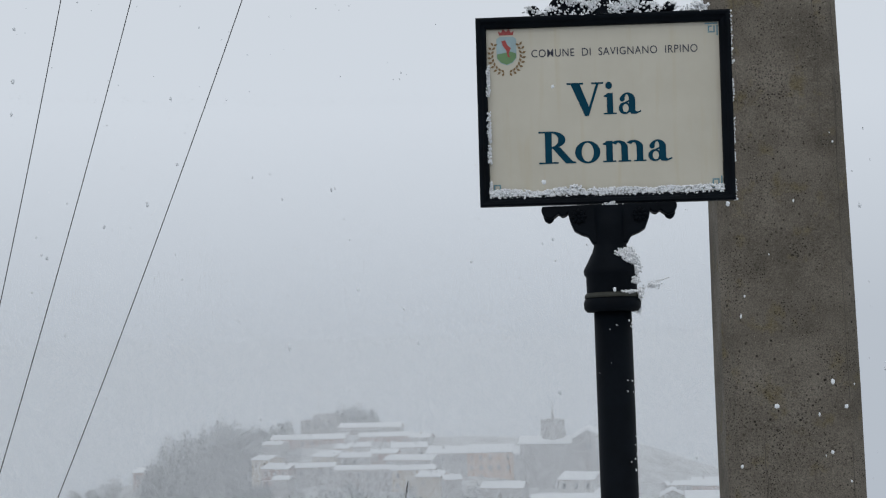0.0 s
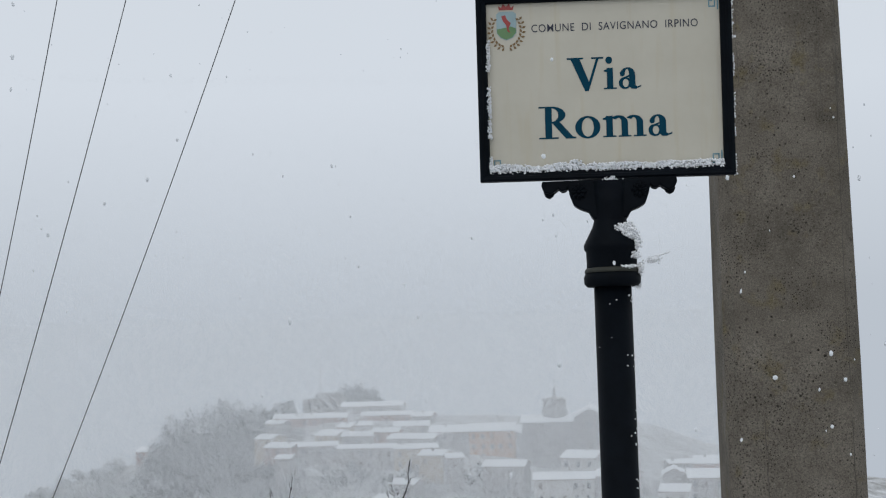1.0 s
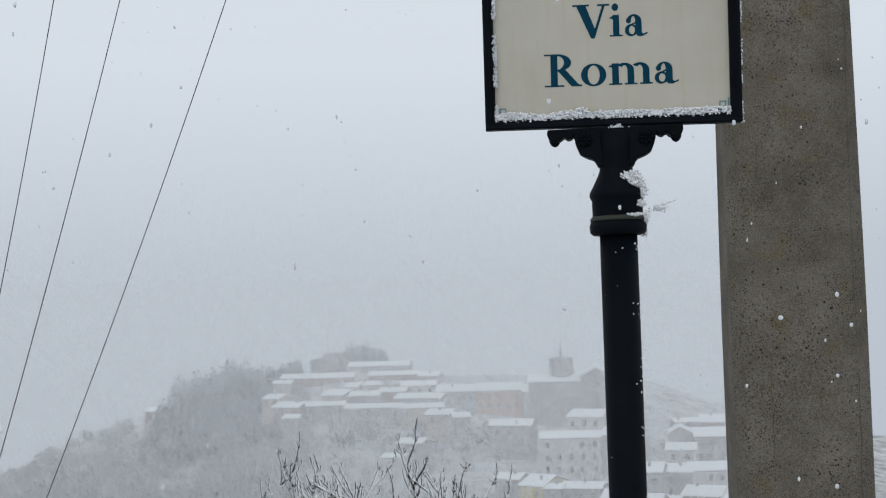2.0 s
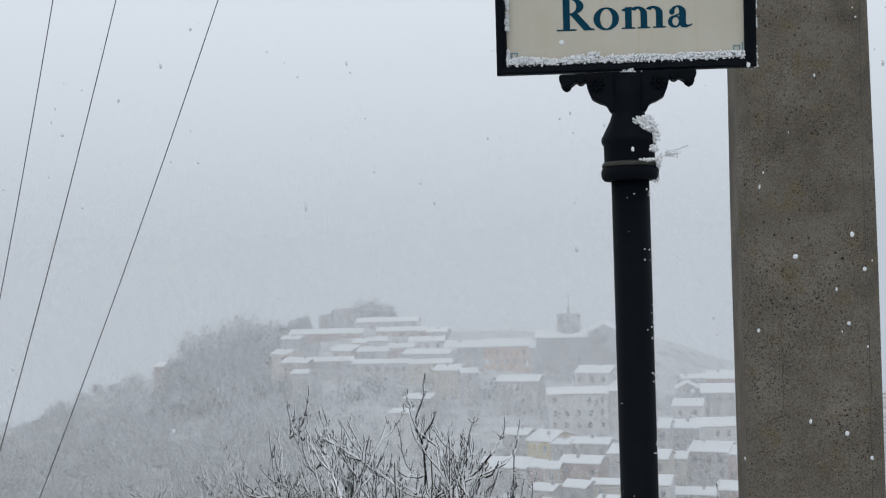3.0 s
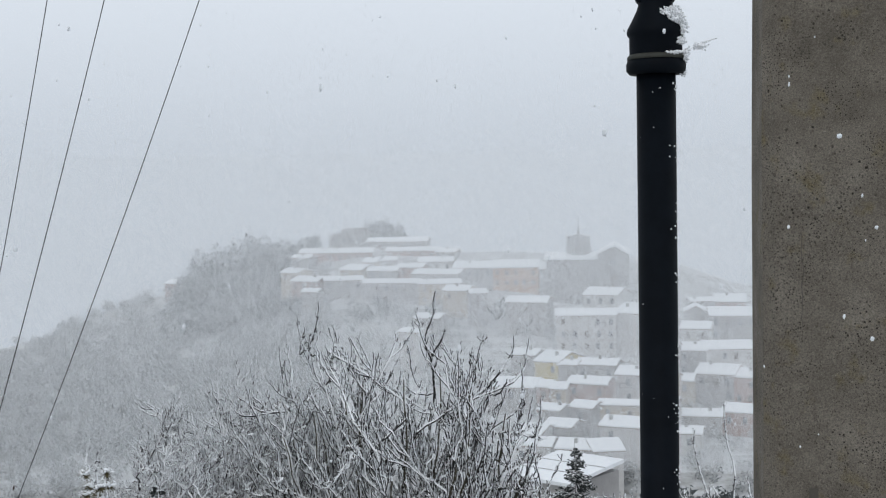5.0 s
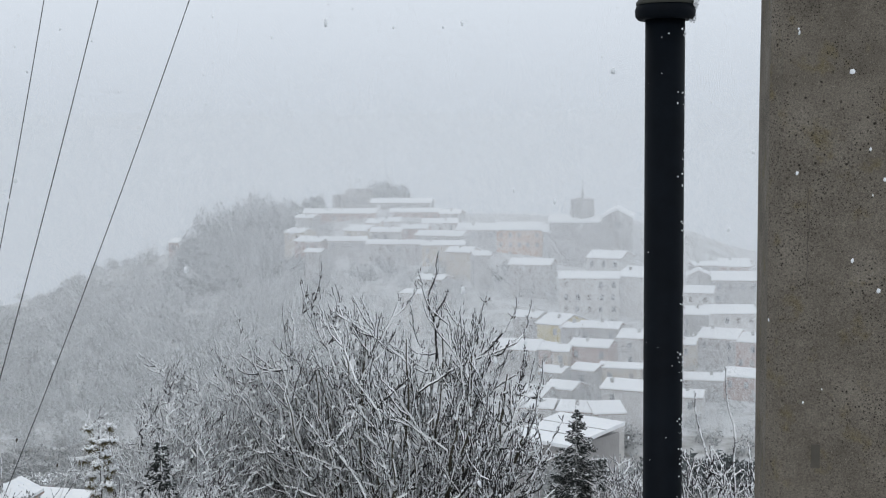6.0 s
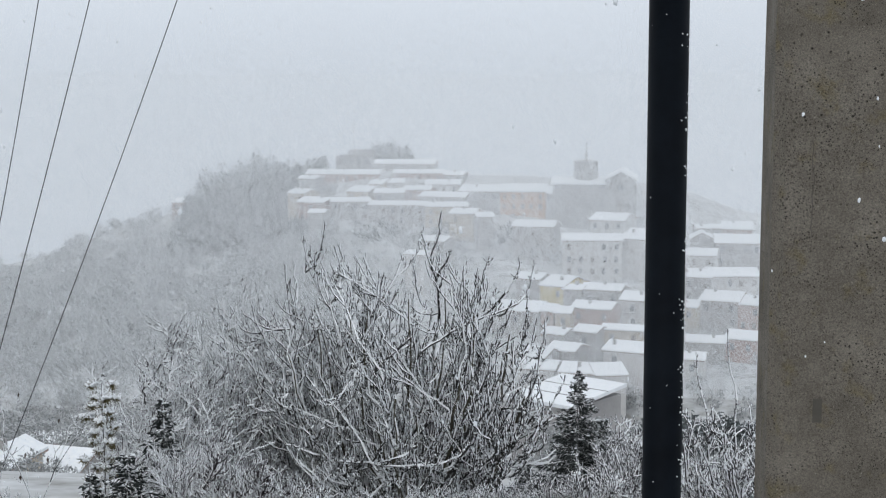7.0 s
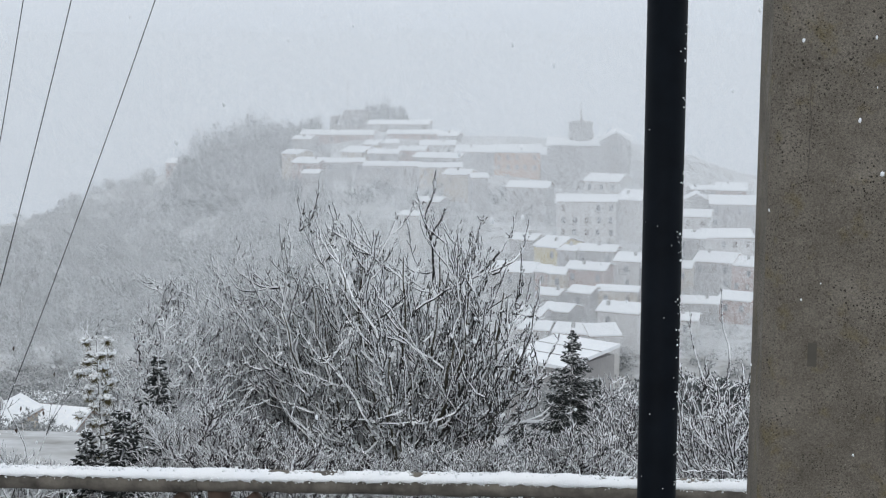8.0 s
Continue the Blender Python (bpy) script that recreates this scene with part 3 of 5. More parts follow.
# ---- overhead wires ----
def wire(x0, dx, bend, y0, dy):
    """A slack cable: its plan position drifts with height."""
    t = Tubes()
    pts = [Vector((x0 + dx * z + bend * z * z, y0 + dy * z, z)) for z in np.linspace(land(x0, y0) + 1, 22, 60)]
    t.add(pts, [0.014] * len(pts), 6)
    ob = t.make("overhead_wire", WIRE, None, "", True)
    tagged(ob, "thin dark overhead cable slanting across the sky", "cable", "overhead wires")


wire(-18.574, 0.2720, -0.00152, 36.32, -0.0829)
wire(-16.094, 0.1864, -0.00145, 33.61, 0.2598)
wire(-14.934, 0.4754, -0.00205, 35.74, -0.1528)


# ---- log fence ----
fence = thing("log_fence", pose(-1.2, 6, -1.3), "weathered round-log fence with snow on its top rail", "fence")


def log(name, a, b, r, mat, seed):
    rnd = random.Random(seed)
    t = Tubes()
    a, b = Vector(a), Vector(b)
    pts, rad = [], []
    for s in np.linspace(0, 1, 26):
        pts.append(a + (b - a) * s + Vector((0, rnd.uniform(-1, 1), rnd.uniform(-1, 1))) * r * 0.07)
        rad.append(r * (1 + rnd.uniform(-0.06, 0.06)))
    t.add(pts, rad, 12)
    ob = t.make(name, mat, fence, "", True)
    return ob


for a, b, r in (((-4.6, 0, 0.716), (-0.78, 0, 0.824), 0.054), ((-0.82, 0.01, 0.829), (0.98, 0, 0.884), 0.055), ((0.95, 0, 0.884), (3.6, 0, 0.934), 0.053)):
    log("rail", a, b, r, WOOD, int(a[0] * 10))
for a, b in (((-4.6, 0, 0.4), (-0.7, 0, 0.42)), ((-0.7, 0, 0.42), (3.6, 0, 0.45))):
    log("rail", a, b, 0.045, WOOD, int(a[0] * 7))
for x in (-3.2, -0.7, 1.0, 3.2):
    log("post", (x, 0.07, -0.35), (x, 0.07, 0.78), 0.06, WOOD_RED, int(x * 31))


for x, lean in ((-0.95, 0.35), (-0.45, -0.3), (0.8, 0.25), (1.2, -0.3)):      # raking struts under the joints
    log("strut", (x - lean, 0.03, 0.3), (x + lean * 0.25, 0.03, 0.775 + x * 0.03), 0.035, WOOD_RED, int(x * 53))


def rail_snow():
    """A lumpy snow cap that rides on the top rail."""
    cap = Clumps(5)
    vs, fs = [], []
    n = 500
    prof = [(-0.053, -0.014), (-0.051, 0.004), (-0.038, 0.018), (-0.014, 0.025), (0.014, 0.025), (0.038, 0.018), (0.051, 0.004), (0.053, -0.014)]
    for k in range(n + 1):
        x = -4.55 + 8.1 * k / n
        z = lerp_table(x, ((-4.6, 0.748), (-0.8, 0.859), (-0.79, 0.863), (0.97, 0.916), (3.6, 0.966)))
        s = 0.85 + 0.3 * noise.noise((x * 5, 0, 0)) + 0.3 * noise.noise((x * 17, 2, 0)) + 0.15 * noise.noise((x * 45, 6, 0)) + (0.25 if abs(x + 0.72) < 0.3 or abs(x - 0.92) < 0.2 else 0)
        for i, (y, h) in enumerate(prof):
            low = 0.012 * noise.noise((x * 26, i * 3.1, 4)) if i in (0, 7) else 0.004 * noise.noise((x * 40, i * 2.0, 1))
            vs.append((x, y, z + h * s + low))
    m = len(prof)
    fs = [(k * m + i, k * m + i + 1, (k + 1) * m + i + 1, (k + 1) * m + i) for k in range(n) for i in range(m - 1)]
    fs += [(k * m + m - 1, k * m, (k + 1) * m, (k + 1) * m + m - 1) for k in range(n)]
    raw("snow_cap", vs, fs, SNOW, fence, "thick snow on the rail", True)
    for _ in range(1900):
        x = cap.rnd.uniform(-4.5, 3.5)
        z = lerp_table(x, ((-4.6, 0.748), (-0.8, 0.859), (-0.79, 0.863), (0.97, 0.916), (3.6, 0.966)))
        if cap.rnd.random() < 0.55:
            cap.grain((x, -0.051 + cap.rnd.uniform(-0.003, 0.004), z + cap.rnd.uniform(-0.022, 0.006)), cap.rnd.uniform(0.002, 0.0045))
        else:
            cap.grain((x, cap.rnd.uniform(-0.03, 0.02), z + 0.024 + cap.rnd.uniform(-0.01, 0.003)), cap.rnd.uniform(0.004, 0.01))
    tagged(cap.make("loose_snow", fence, "loose snow crumbs"), kind="stuff")


rail_snow()


# ---- houses ----
WIN = {}


def window_mesh(kind):
    if kind not in WIN:
        bm = bmesh.new()
        add_box(bm, -0.45, 0.45, -0.05, 0.05, 0, 1.4)
        me = bpy.data.meshes.new("window")
        bm.to_mesh(me)
        bm.free()
        me.materials.append(PANE if kind else SHUTTER)
        WIN[kind] = me
    return WIN[kind]


HOUSE = [0]


def house(x, y, z, w, deep, h, turn, wall, win=True, rise=0.27):
    HOUSE[0] += 1
    rnd = random.Random(HOUSE[0])
    gable_front = not turn and rnd.random() < 0.28 and w < 12
    turn = turn or rnd.uniform(-20, 20)
    place = pose(x, y, z, 0, 0, turn)
    if gable_front:
        place = pose(x, y + deep / 2, z, 0, 0, turn + 90) @ pose(0, -w / 2, 0)
        w, deep = deep, w
    words = {"grey": "grey", "white": "white", "cream": "cream", "rose": "pale rose", "orange": "apricot", "yellow": "yellow"}[wall]
    storeys = max(1, round(h / 3))
    ob = thing("house", place, f"{words} plastered {('one', 'two', 'three', 'four', 'five', 'six')[min(5, storeys - 1)]}-storey house under a snowy roof", "house", "hill town houses")
    hw, low, peak = w / 2, -7.0, h + deep / 2 * rise
    v = []
    for yy in (0, deep):
        v += [(-hw, yy, low), (hw, yy, low), (hw, yy, h), (-hw, yy, h)]
    v += [(-hw, deep / 2, peak), (hw, deep / 2, peak)]
    f = [(0, 1, 2, 3), (5, 4, 7, 6), (1, 5, 6, 9, 2), (4, 0, 3, 8, 7), (3, 2, 9, 8), (6, 7, 8, 9)]
    raw("wall", v, f, WALLS[wall], ob)
    o = 0.35
    for nm, mat, lift, thick in (("roof", TILE, 0.02, 0.16), ("roof_snow", SNOW, 0.19, 0.22)):
        vv = []
        for zz in (lift, lift + thick):
            vv += [(-hw - o, -o, h - o * rise + zz), (hw + o, -o, h - o * rise + zz), (hw + o, deep / 2, peak + zz), (-hw - o, deep / 2, peak + zz),
                   (hw + o, deep + o, h - o * rise + zz), (-hw - o, deep + o, h - o * rise + zz)]
        ff = [(0, 3, 2, 1), (3, 5, 4, 2), (6, 7, 8, 9), (9, 8, 10, 11), (0, 1, 7, 6), (1, 2, 8, 7), (2, 4, 10, 8), (4, 5, 11, 10), (5, 3, 9, 11), (3, 0, 6, 9)]
        raw(nm, vv, ff, mat, ob, "snow cover" if mat is SNOW else "")
    if win:
        cols = max(1, int((deep if gable_front else w) / 2.8))
        for s in range(storeys):
            for c in range(cols):
                if rnd.random() < 0.2:
                    continue
                wo = new("window", window_mesh(rnd.random() < 0.6))
                wo.parent = ob
                along, up = (c + 0.5) / cols, h - 2.2 - 3 * s if h > 2.4 else 0.4
                if gable_front:
                    wo.matrix_basis = pose(-hw, along * deep + rnd.uniform(-0.2, 0.2), up, 0, 0, 90)
                else:
                    wo.location = (-hw + along * w + rnd.uniform(-0.2, 0.2), 0.0, up)
    if storeys > 1 and not gable_front and rnd.random() < 0.6:
        for s in range(storeys - 1):
            bx, bz = rnd.uniform(-hw * 0.5, hw * 0.5), h - 2.45 - 3 * s
            bal = part("balcony", box(bx - 1.3, bx + 1.3, -0.95, 0.02, bz - 0.15, bz), WALLS["grey"], ob)
            part("railing", add_box(add_box(box(bx - 1.3, bx + 1.3, -0.95, -0.88, bz + 0.85, bz + 0.95), bx - 1.3, bx - 1.22, -0.95, -0.87, bz, bz + 0.9), bx + 1.22, bx + 1.3, -0.95, -0.87, bz, bz + 0.9), IRON, bal)
    if rnd.random() < 0.6:
        cx, cy = rnd.uniform(-hw * 0.7, hw * 0.7), deep * rnd.uniform(0.25, 0.45)
        zc = h + cy * rise
        ch = part("chimney", box(cx - 0.3, cx + 0.3, cy - 0.3, cy + 0.3, zc - 0.3, zc + 1.2, 0.03), WALLS["grey"], ob)
    return ob


house(-79.6, 432, -20.2, 20.8, 8.5, 4.1, 1, "grey")
house(-73.2, 424, -23.7, 16.7, 7.3, 4.8, 7, "rose")
house(-98.6, 421, -25.7, 24.4, 9.0, 6.5, 2, "rose")
house(-108.9, 414, -25.0, 6.3, 6.1, 4.6, -12, "grey")
house(-106.6, 391, -27.5, 6.4, 8.0, 3.7, -24, "cream")
house(-99.8, 383, -30.6, 9.3, 9.2, 4.6, -18, "rose")
house(-87.4, 384, -32.8, 11.8, 6.9, 7, 14, "grey")
house(-91.2, 356, -30.8, 4.5, 5.5, 3.7, -6, "grey")
house(-84.2, 406, -26.2, 4.6, 8.5, 4.6, -14, "cream")
house(-87.5, 394, -26.3, 7.8, 10.5, 3.0, -22, "cream")
house(-77.3, 393, -27.1, 9.3, 8.0, 3.5, 3, "grey")
house(-78.1, 409, -24.1, 5.4, 7.7, 2.8, 14, "white")
house(-69.2, 397, -26.0, 8.3, 7.4, 3.2, -4, "rose")
house(-72.4, 381, -34.0, 17.0, 6.8, 7.5, 1, "grey")
house(-57.3, 381, -33.8, 12.7, 7.5, 7.0, 10, "cream")
house(-60.2, 390, -27.3, 15.1, 8.7, 2.8, -14, "grey")
house(-62.3, 407, -25.8, 11.1, 9.4, 4.1, 8, "white")
house(-61.3, 422, -22.4, 6.5, 8.1, 3.0, -6, "grey")
house(-49.1, 396, -27.4, 12.4, 12.2, 4.3, -2, "grey")
house(-35.9, 397, -31.5, 14.2, 14.0, 8.4, 2, "orange")
house(-24.1, 395, -32.1, 8.3, 12.9, 8.5, 3, "grey")
house(-14.8, 394, -32.3, 10.1, 12.9, 8.5, -8, "grey")
house(-50.1, 361, -31.4, 7.3, 8.5, 4.1, -14, "cream")
house(-42.0, 352, -30.4, 4.6, 6.8, 3.0, 16, "grey")
house(-27.7, 336, -32.2, 10.9, 8.9, 3.7, -8, "grey")
house(-8.7, 347, -31.5, 9.5, 11.4, 3.9, -18, "white")
house(-11.4, 318, -39.2, 14.6, 8.8, 9.0, 4, "white")
house(-1.6, 321, -33.2, 7.1, 14.0, 3.2, -26, "white")
house(-51.0, 315, -35.3, 6.7, 6.4, 4.8, -16, "grey")
house(-52.8, 300, -36.9, 5.4, 4.8, 4.6, -22, "white")
house(-24.6, 286, -40.6, 5.8, 6.8, 4.8, -20, "grey")
house(-19.0, 282, -40.3, 5.8, 11.9, 3.5, -26, "yellow")
house(-14.3, 280, -41.5, 4.1, 5.1, 4.3, -14, "grey")
house(-8.1, 280, -42.0, 8.7, 6.6, 4.8, -12, "grey")
house(-25.6, 267, -44.3, 9.9, 10.2, 4.1, -10, "grey")
house(-18.8, 267, -44.2, 2.7, 6.9, 4.1, -8, "rose")
house(-15.5, 266, -44.4, 3.2, 6.4, 4.1, -8, "cream")
house(-9.8, 269, -43.8, 8.4, 7.4, 4.1, -16, "rose")
house(-1.1, 274, -43.1, 5.4, 9.0, 4.6, -14, "white")
house(-16.4, 249, -44.6, 4.4, 5.7, 2.8, -22, "grey")
house(-10.3, 251, -45.9, 4.8, 6.2, 4.3, -24, "grey")
house(-2.9, 253, -45.7, 8.2, 4.7, 4.3, -8, "cream")
house(-14.1, 237, -45.8, 5.3, 6.7, 3.0, -20, "grey")
house(-2.5, 237, -46.2, 7.8, 8.5, 3.5, -18, "white")
house(-19.2, 232, -48.1, 4.7, 8.6, 4.8, -20, "grey")
house(-4.3, 222, -46.9, 5.2, 8.9, 2.8, 16, "white")
house(-10.0, 223, -48.4, 7.0, 7.7, 4.3, -10, "grey")
house(-18.0, 225, -48.6, 7.1, 6.8, 4.6, -8, "white")
house(19.1, 354, -33.9, 7.2, 5.4, 3.9, 13, "grey")
house(26.1, 354, -34.3, 7.9, 11.4, 4.1, -4, "rose")
house(19.4, 345, -36.4, 9.0, 6.0, 4.8, 88, "grey", True, 0.5)
house(25.4, 335, -37.9, 11.9, 12.3, 5.8, -1, "grey")
house(15.2, 323, -38.9, 7.1, 9.3, 4.8, -8, "white")
house(13.5, 305, -41.8, 6.8, 9.5, 4.6, -9, "grey")
house(22.5, 306, -39.8, 11.2, 10.1, 2.8, 8, "white")
house(17.7, 288, -46.5, 8.5, 10.9, 6.2, -18, "grey")
house(24.0, 286, -45.5, 5.7, 9.8, 4.8, -22, "rose")
house(10.9, 284, -44.4, 3.7, 7.4, 3.2, -10, "cream")
house(13.0, 260, -48.8, 8.5, 6.4, 4.1, -6, "grey")
house(20.6, 263, -47.6, 6.5, 8.1, 3.2, -20, "rose")
house(10.1, 244, -48.2, 4.6, 6.1, 3.0, -8, "white")
house(6.4, 289, -39.2, 6.0, 10.9, 4.1, -8, "grey")
house(5.2, 271, -43.1, 6.2, 9.2, 3.9, -12, "cream")
house(5.1, 252, -45.1, 5.9, 8.6, 3.7, -10, "white")
house(-159.1, 430, -32.5, 5.8, 8.9, 2.6, 0, "rose")
house(-146.0, 440, -27.3, 8.1, 8.3, 2.4, 0, "white")


# ---- ruined castle on the summit ----
castle = thing("castle_ruin", pose(-105.3, 440, -18.0), "roofless grey stone castle ruin on the wooded summit", "castle")
CASTLE_W, CASTLE_H = 13.7, 6.1
for k in range(9):
    part("wall_section", box(CASTLE_W * k / 9, CASTLE_W * (k + 1) / 9 - 0.01, 0, 1.2, -8, CASTLE_H * (0.72 + 0.28 * min(1, k / 3) - 0.06 * (k % 3))), STONE, castle)
part("side_wall", box(0, 1.2, 1.2, 12, -8, CASTLE_H * 0.6), STONE, castle)
part("side_wall", box(CASTLE_W - 1.2, CASTLE_W, 1.2, 12, -8, CASTLE_H * 0.85), STONE, castle)
part("keep", box(CASTLE_W * 0.3, CASTLE_W * 0.95, 5, 11, -8, CASTLE_H * 1.04), STONE, castle, "squat grey keep")
for k in range(4):
    part("window", box(CASTLE_W * (0.2 + 0.2 * k) - 0.5, CASTLE_W * (0.2 + 0.2 * k) + 0.5, -0.06, 0.05, 1.6, 3.2), PANE, castle)


# ---- church ----
def church():
    ob = thing("church", pose(-5.7, 386, -29.2), "grey stone church with gabled front and a squat dark drum", "church")
    w, h, pk = 4.6, 10.4, 12.9
    v = [(-w, 0, -8), (w, 0, -8), (w, 0, h), (0, 0, pk), (-w, 0, h), (-w, 26, -8), (w, 26, -8), (w, 26, h), (0, 26, pk), (-w, 26, h)]
    raw("nave", v, [(0, 1, 2, 3, 4), (1, 6, 7, 2), (5, 0, 4, 9), (6, 5, 9, 8, 7), (2, 7, 8, 3), (4, 3, 8, 9)], STONE, ob)
    for side in (-1, 1):
        vv = [(0, 0.4, pk + 0.1), (side * (w + 0.4), 0.4, h - 0.1), (side * (w + 0.4), 26.4, h - 0.1), (0, 26.4, pk + 0.1)]
        vv += [(x, y, z + 0.35) for x, y, z in vv]
        raw("roof_snow", vv, [(0, 1, 2, 3), (4, 7, 6, 5), (0, 4, 5, 1), (1, 5, 6, 2), (2, 6, 7, 3), (3, 7, 4, 0)], SNOW, ob, "snow cover")
    part("portal", box(-1.0, 1.0, -0.12, 0.05, 0.5, 4.0), SHUTTER, ob)
    part("round_window", box(-0.8, 0.8, -0.1, 0.05, 7.4, 9.0, 0.3), PANE, ob)
    # aisle reaching back along the ridge
    part("aisle", box(-20.5, -w, 6, 18, -8, 8.8), STONE, ob)
    bm = bmesh.new()
    vv = [(-21, 5.5, 8.8), (-w, 5.5, 8.8), (-w, 12, 10.6), (-21, 12, 10.6), (-w, 18.5, 8.8), (-21, 18.5, 8.8)]
    lo = [bm.verts.new(p) for p in vv]
    hi = [bm.verts.new((x, y, z + 0.35)) for x, y, z in vv]
    for q in ((0, 1, 2, 3), (3, 2, 4, 5)):
        bm.faces.new([lo[i] for i in q][::-1])
        bm.faces.new([hi[i] for i in q])
    for a, b in ((0, 1), (1, 2), (2, 4), (4, 5), (5, 3), (3, 0)):
        bm.faces.new([lo[a], lo[b], hi[b], hi[a]])
    part("aisle_roof_snow", bm, SNOW, ob, "snow cover")
    for nm, prof, mat in (("drum", [(3.9, 8.5), (3.9, 12.4), (3.6, 12.6), (3.55, 15.1), (3.9, 15.3), (3.9, 15.6)], STONE),
                          ("cupola", [(3.8, 15.62), (2.6, 15.9), (0.5, 16.2)], STONE),
                          ("lantern", [(0.45, 16.1), (0.4, 17.6), (0.2, 18.6), (0.05, 20.4)], STONE)):
        vv, ff = lathe(prof, 12)
        raw(nm, vv, ff, mat, ob).location = (-10.7, 12, 0)
    part("cross", add_box(box(-10.76, -10.64, 11.95, 12.05, 20.2, 21.6), -11.1, -10.3, 11.95, 12.05, 20.9, 21.05), IRON, ob)


church()


def warehouse():
    ob = thing("warehouse", pose(-9.0, 121, -30.2, 0, 0, -32), "long grey warehouse with a ribbed snowy roof", "warehouse")
    part("wall", box(-3.5, 3.5, 0, 8.6, -6, 4.0), WALLS["grey"], ob)
    vv = [(-3.9, -0.4, 4.0), (3.9, -0.4, 4.0), (3.9, 9.0, 4.7), (-3.9, 9.0, 4.7)]
    vv += [(x, y, z + 0.35) for x, y, z in vv]
    raw("roof_snow", vv, [(0, 3, 2, 1), (4, 5, 6, 7), (0, 1, 5, 4), (1, 2, 6, 5), (2, 3, 7, 6), (3, 0, 4, 7)], SNOW, ob, "snow cover")
    for k in range(2):
        y = 2.6 + 3.0 * k
        part("roof_rib", box(-3.9, 3.9, y - 0.05, y + 0.05, 4.36 + (y + 0.4) / 9.4 * 0.7 - 0.06, 4.36 + (y + 0.4) / 9.4 * 0.7 + 0.03), STONE, ob)


warehouse()
house(-50.3, 96, -32.2, 9.2, 10.0, 3.2, -8, "grey", True, 0.42)
house(-47.5, 93, -28.4, 6.0, 3.2, 2.8, 90, "cream", True, 0.5)
house(-86, 176, land(-86, 176) - 0.5, 9, 6, 2.0, 6, "grey")
house(-70, 185, land(-70, 185) - 0.5, 7, 5, 2.0, -4, "white")

mast = thing("antenna_mast", pose(-98, 436, -16.3), "thin metal antenna mast on the hilltop", "mast")
t = Tubes()
t.add([Vector((0, 0, -3)), Vector((0, 0, 15.2))], [0.16, 0.07], 6)
t.make("pole", STONE, mast)
t = Tubes()
for z, half in ((14.6, 0.7), (13.6, 0.9), (12.4, 0.6)):
    t.add([Vector((-half, 0, z)), Vector((half, 0, z))], [0.04, 0.04], 4)
t.make("crossbar", STONE, mast)


# ---- bare trees ----
class Grower:
    """Forking branches that bend upward, set with short crooked twigs."""

    def __init__(self, seed, centre, radii, wander, rise, thin, twigs):
        self.rnd, self.c, self.r, self.wander, self.rise, self.thin, self.twigs = random.Random(seed), Vector(centre), radii, wander, rise, thin, twigs
        self.wood, self.fine = Tubes(), Tubes()

    def inside(self, p):
        q = p - self.c
        k = 1 + 0.16 * noise.noise(p * 1.9)
        return (q.x / self.r[0]) ** 2 + (q.y / self.r[1]) ** 2 + (max(q.z, 0) / self.r[2]) ** 2 < k

    def line(self, p, d, length, wander, rise, step):
        pts = [p.copy()]
        for _ in range(max(2, int(length / step))):
            d = (d + Vector((self.rnd.gauss(0, 1), self.rnd.gauss(0, 1), self.rnd.gauss(0, 0.6))) * wander + Vector((0, 0, rise))).normalized()
            p = p + d * step
            pts.append(p.copy())
        return pts, d

    def turned(self, d, lo, hi):
        side = d.cross(Vector((self.rnd.gauss(0, 1), self.rnd.gauss(0, 1), self.rnd.gauss(0, 0.5)))).normalized()
        a = radians(self.rnd.uniform(lo, hi))
        return d * math.cos(a) + side * math.sin(a)

    def twig(self, p, d, length, r, deep):
        pts, e = self.line(p, self.turned(d, 35, 65), length, 0.2, 0.34, 0.065)
        m = len(pts)
        self.fine.add(pts, [r * (1 - 0.35 * k / m) for k in range(m)], 3)
        if deep:
            for _ in range(self.rnd.randint(1, 3)):
                k = self.rnd.randrange(1, m)
                self.twig(pts[k], (pts[k] - pts[k - 1]).normalized(), length * self.rnd.uniform(0.3, 0.6), r * 0.85, deep - 1)

    def fork(self, p, d, length, r, level, last):
        rnd = self.rnd
        pts, e = self.line(p, d, length * rnd.uniform(0.75, 1.2), self.wander, self.rise, 0.12)
        m = len(pts)
        radii = [r * (1 - 0.3 * k / m) for k in range(m)]
        (self.wood if level < 2 else self.fine).add(pts, radii, 6 if level < 2 else 4)
        if level > 0:
            for _ in range(self.twigs):
                k = rnd.randrange(m // 4, m)
                self.twig(pts[k], (pts[k] - pts[max(k - 1, 0)] + e * 0.001).normalized(), rnd.uniform(0.08, 0.26), 0.0042 * self.thin, 1)
        if level < last and self.inside(pts[-1]):
            for n in range(3 if rnd.random() < 0.22 else 2):
                self.fork(pts[-1], self.turned(e, 8, 32), length * 0.82, max(r * 0.68, 0.005 * self.thin), level + 1, last)


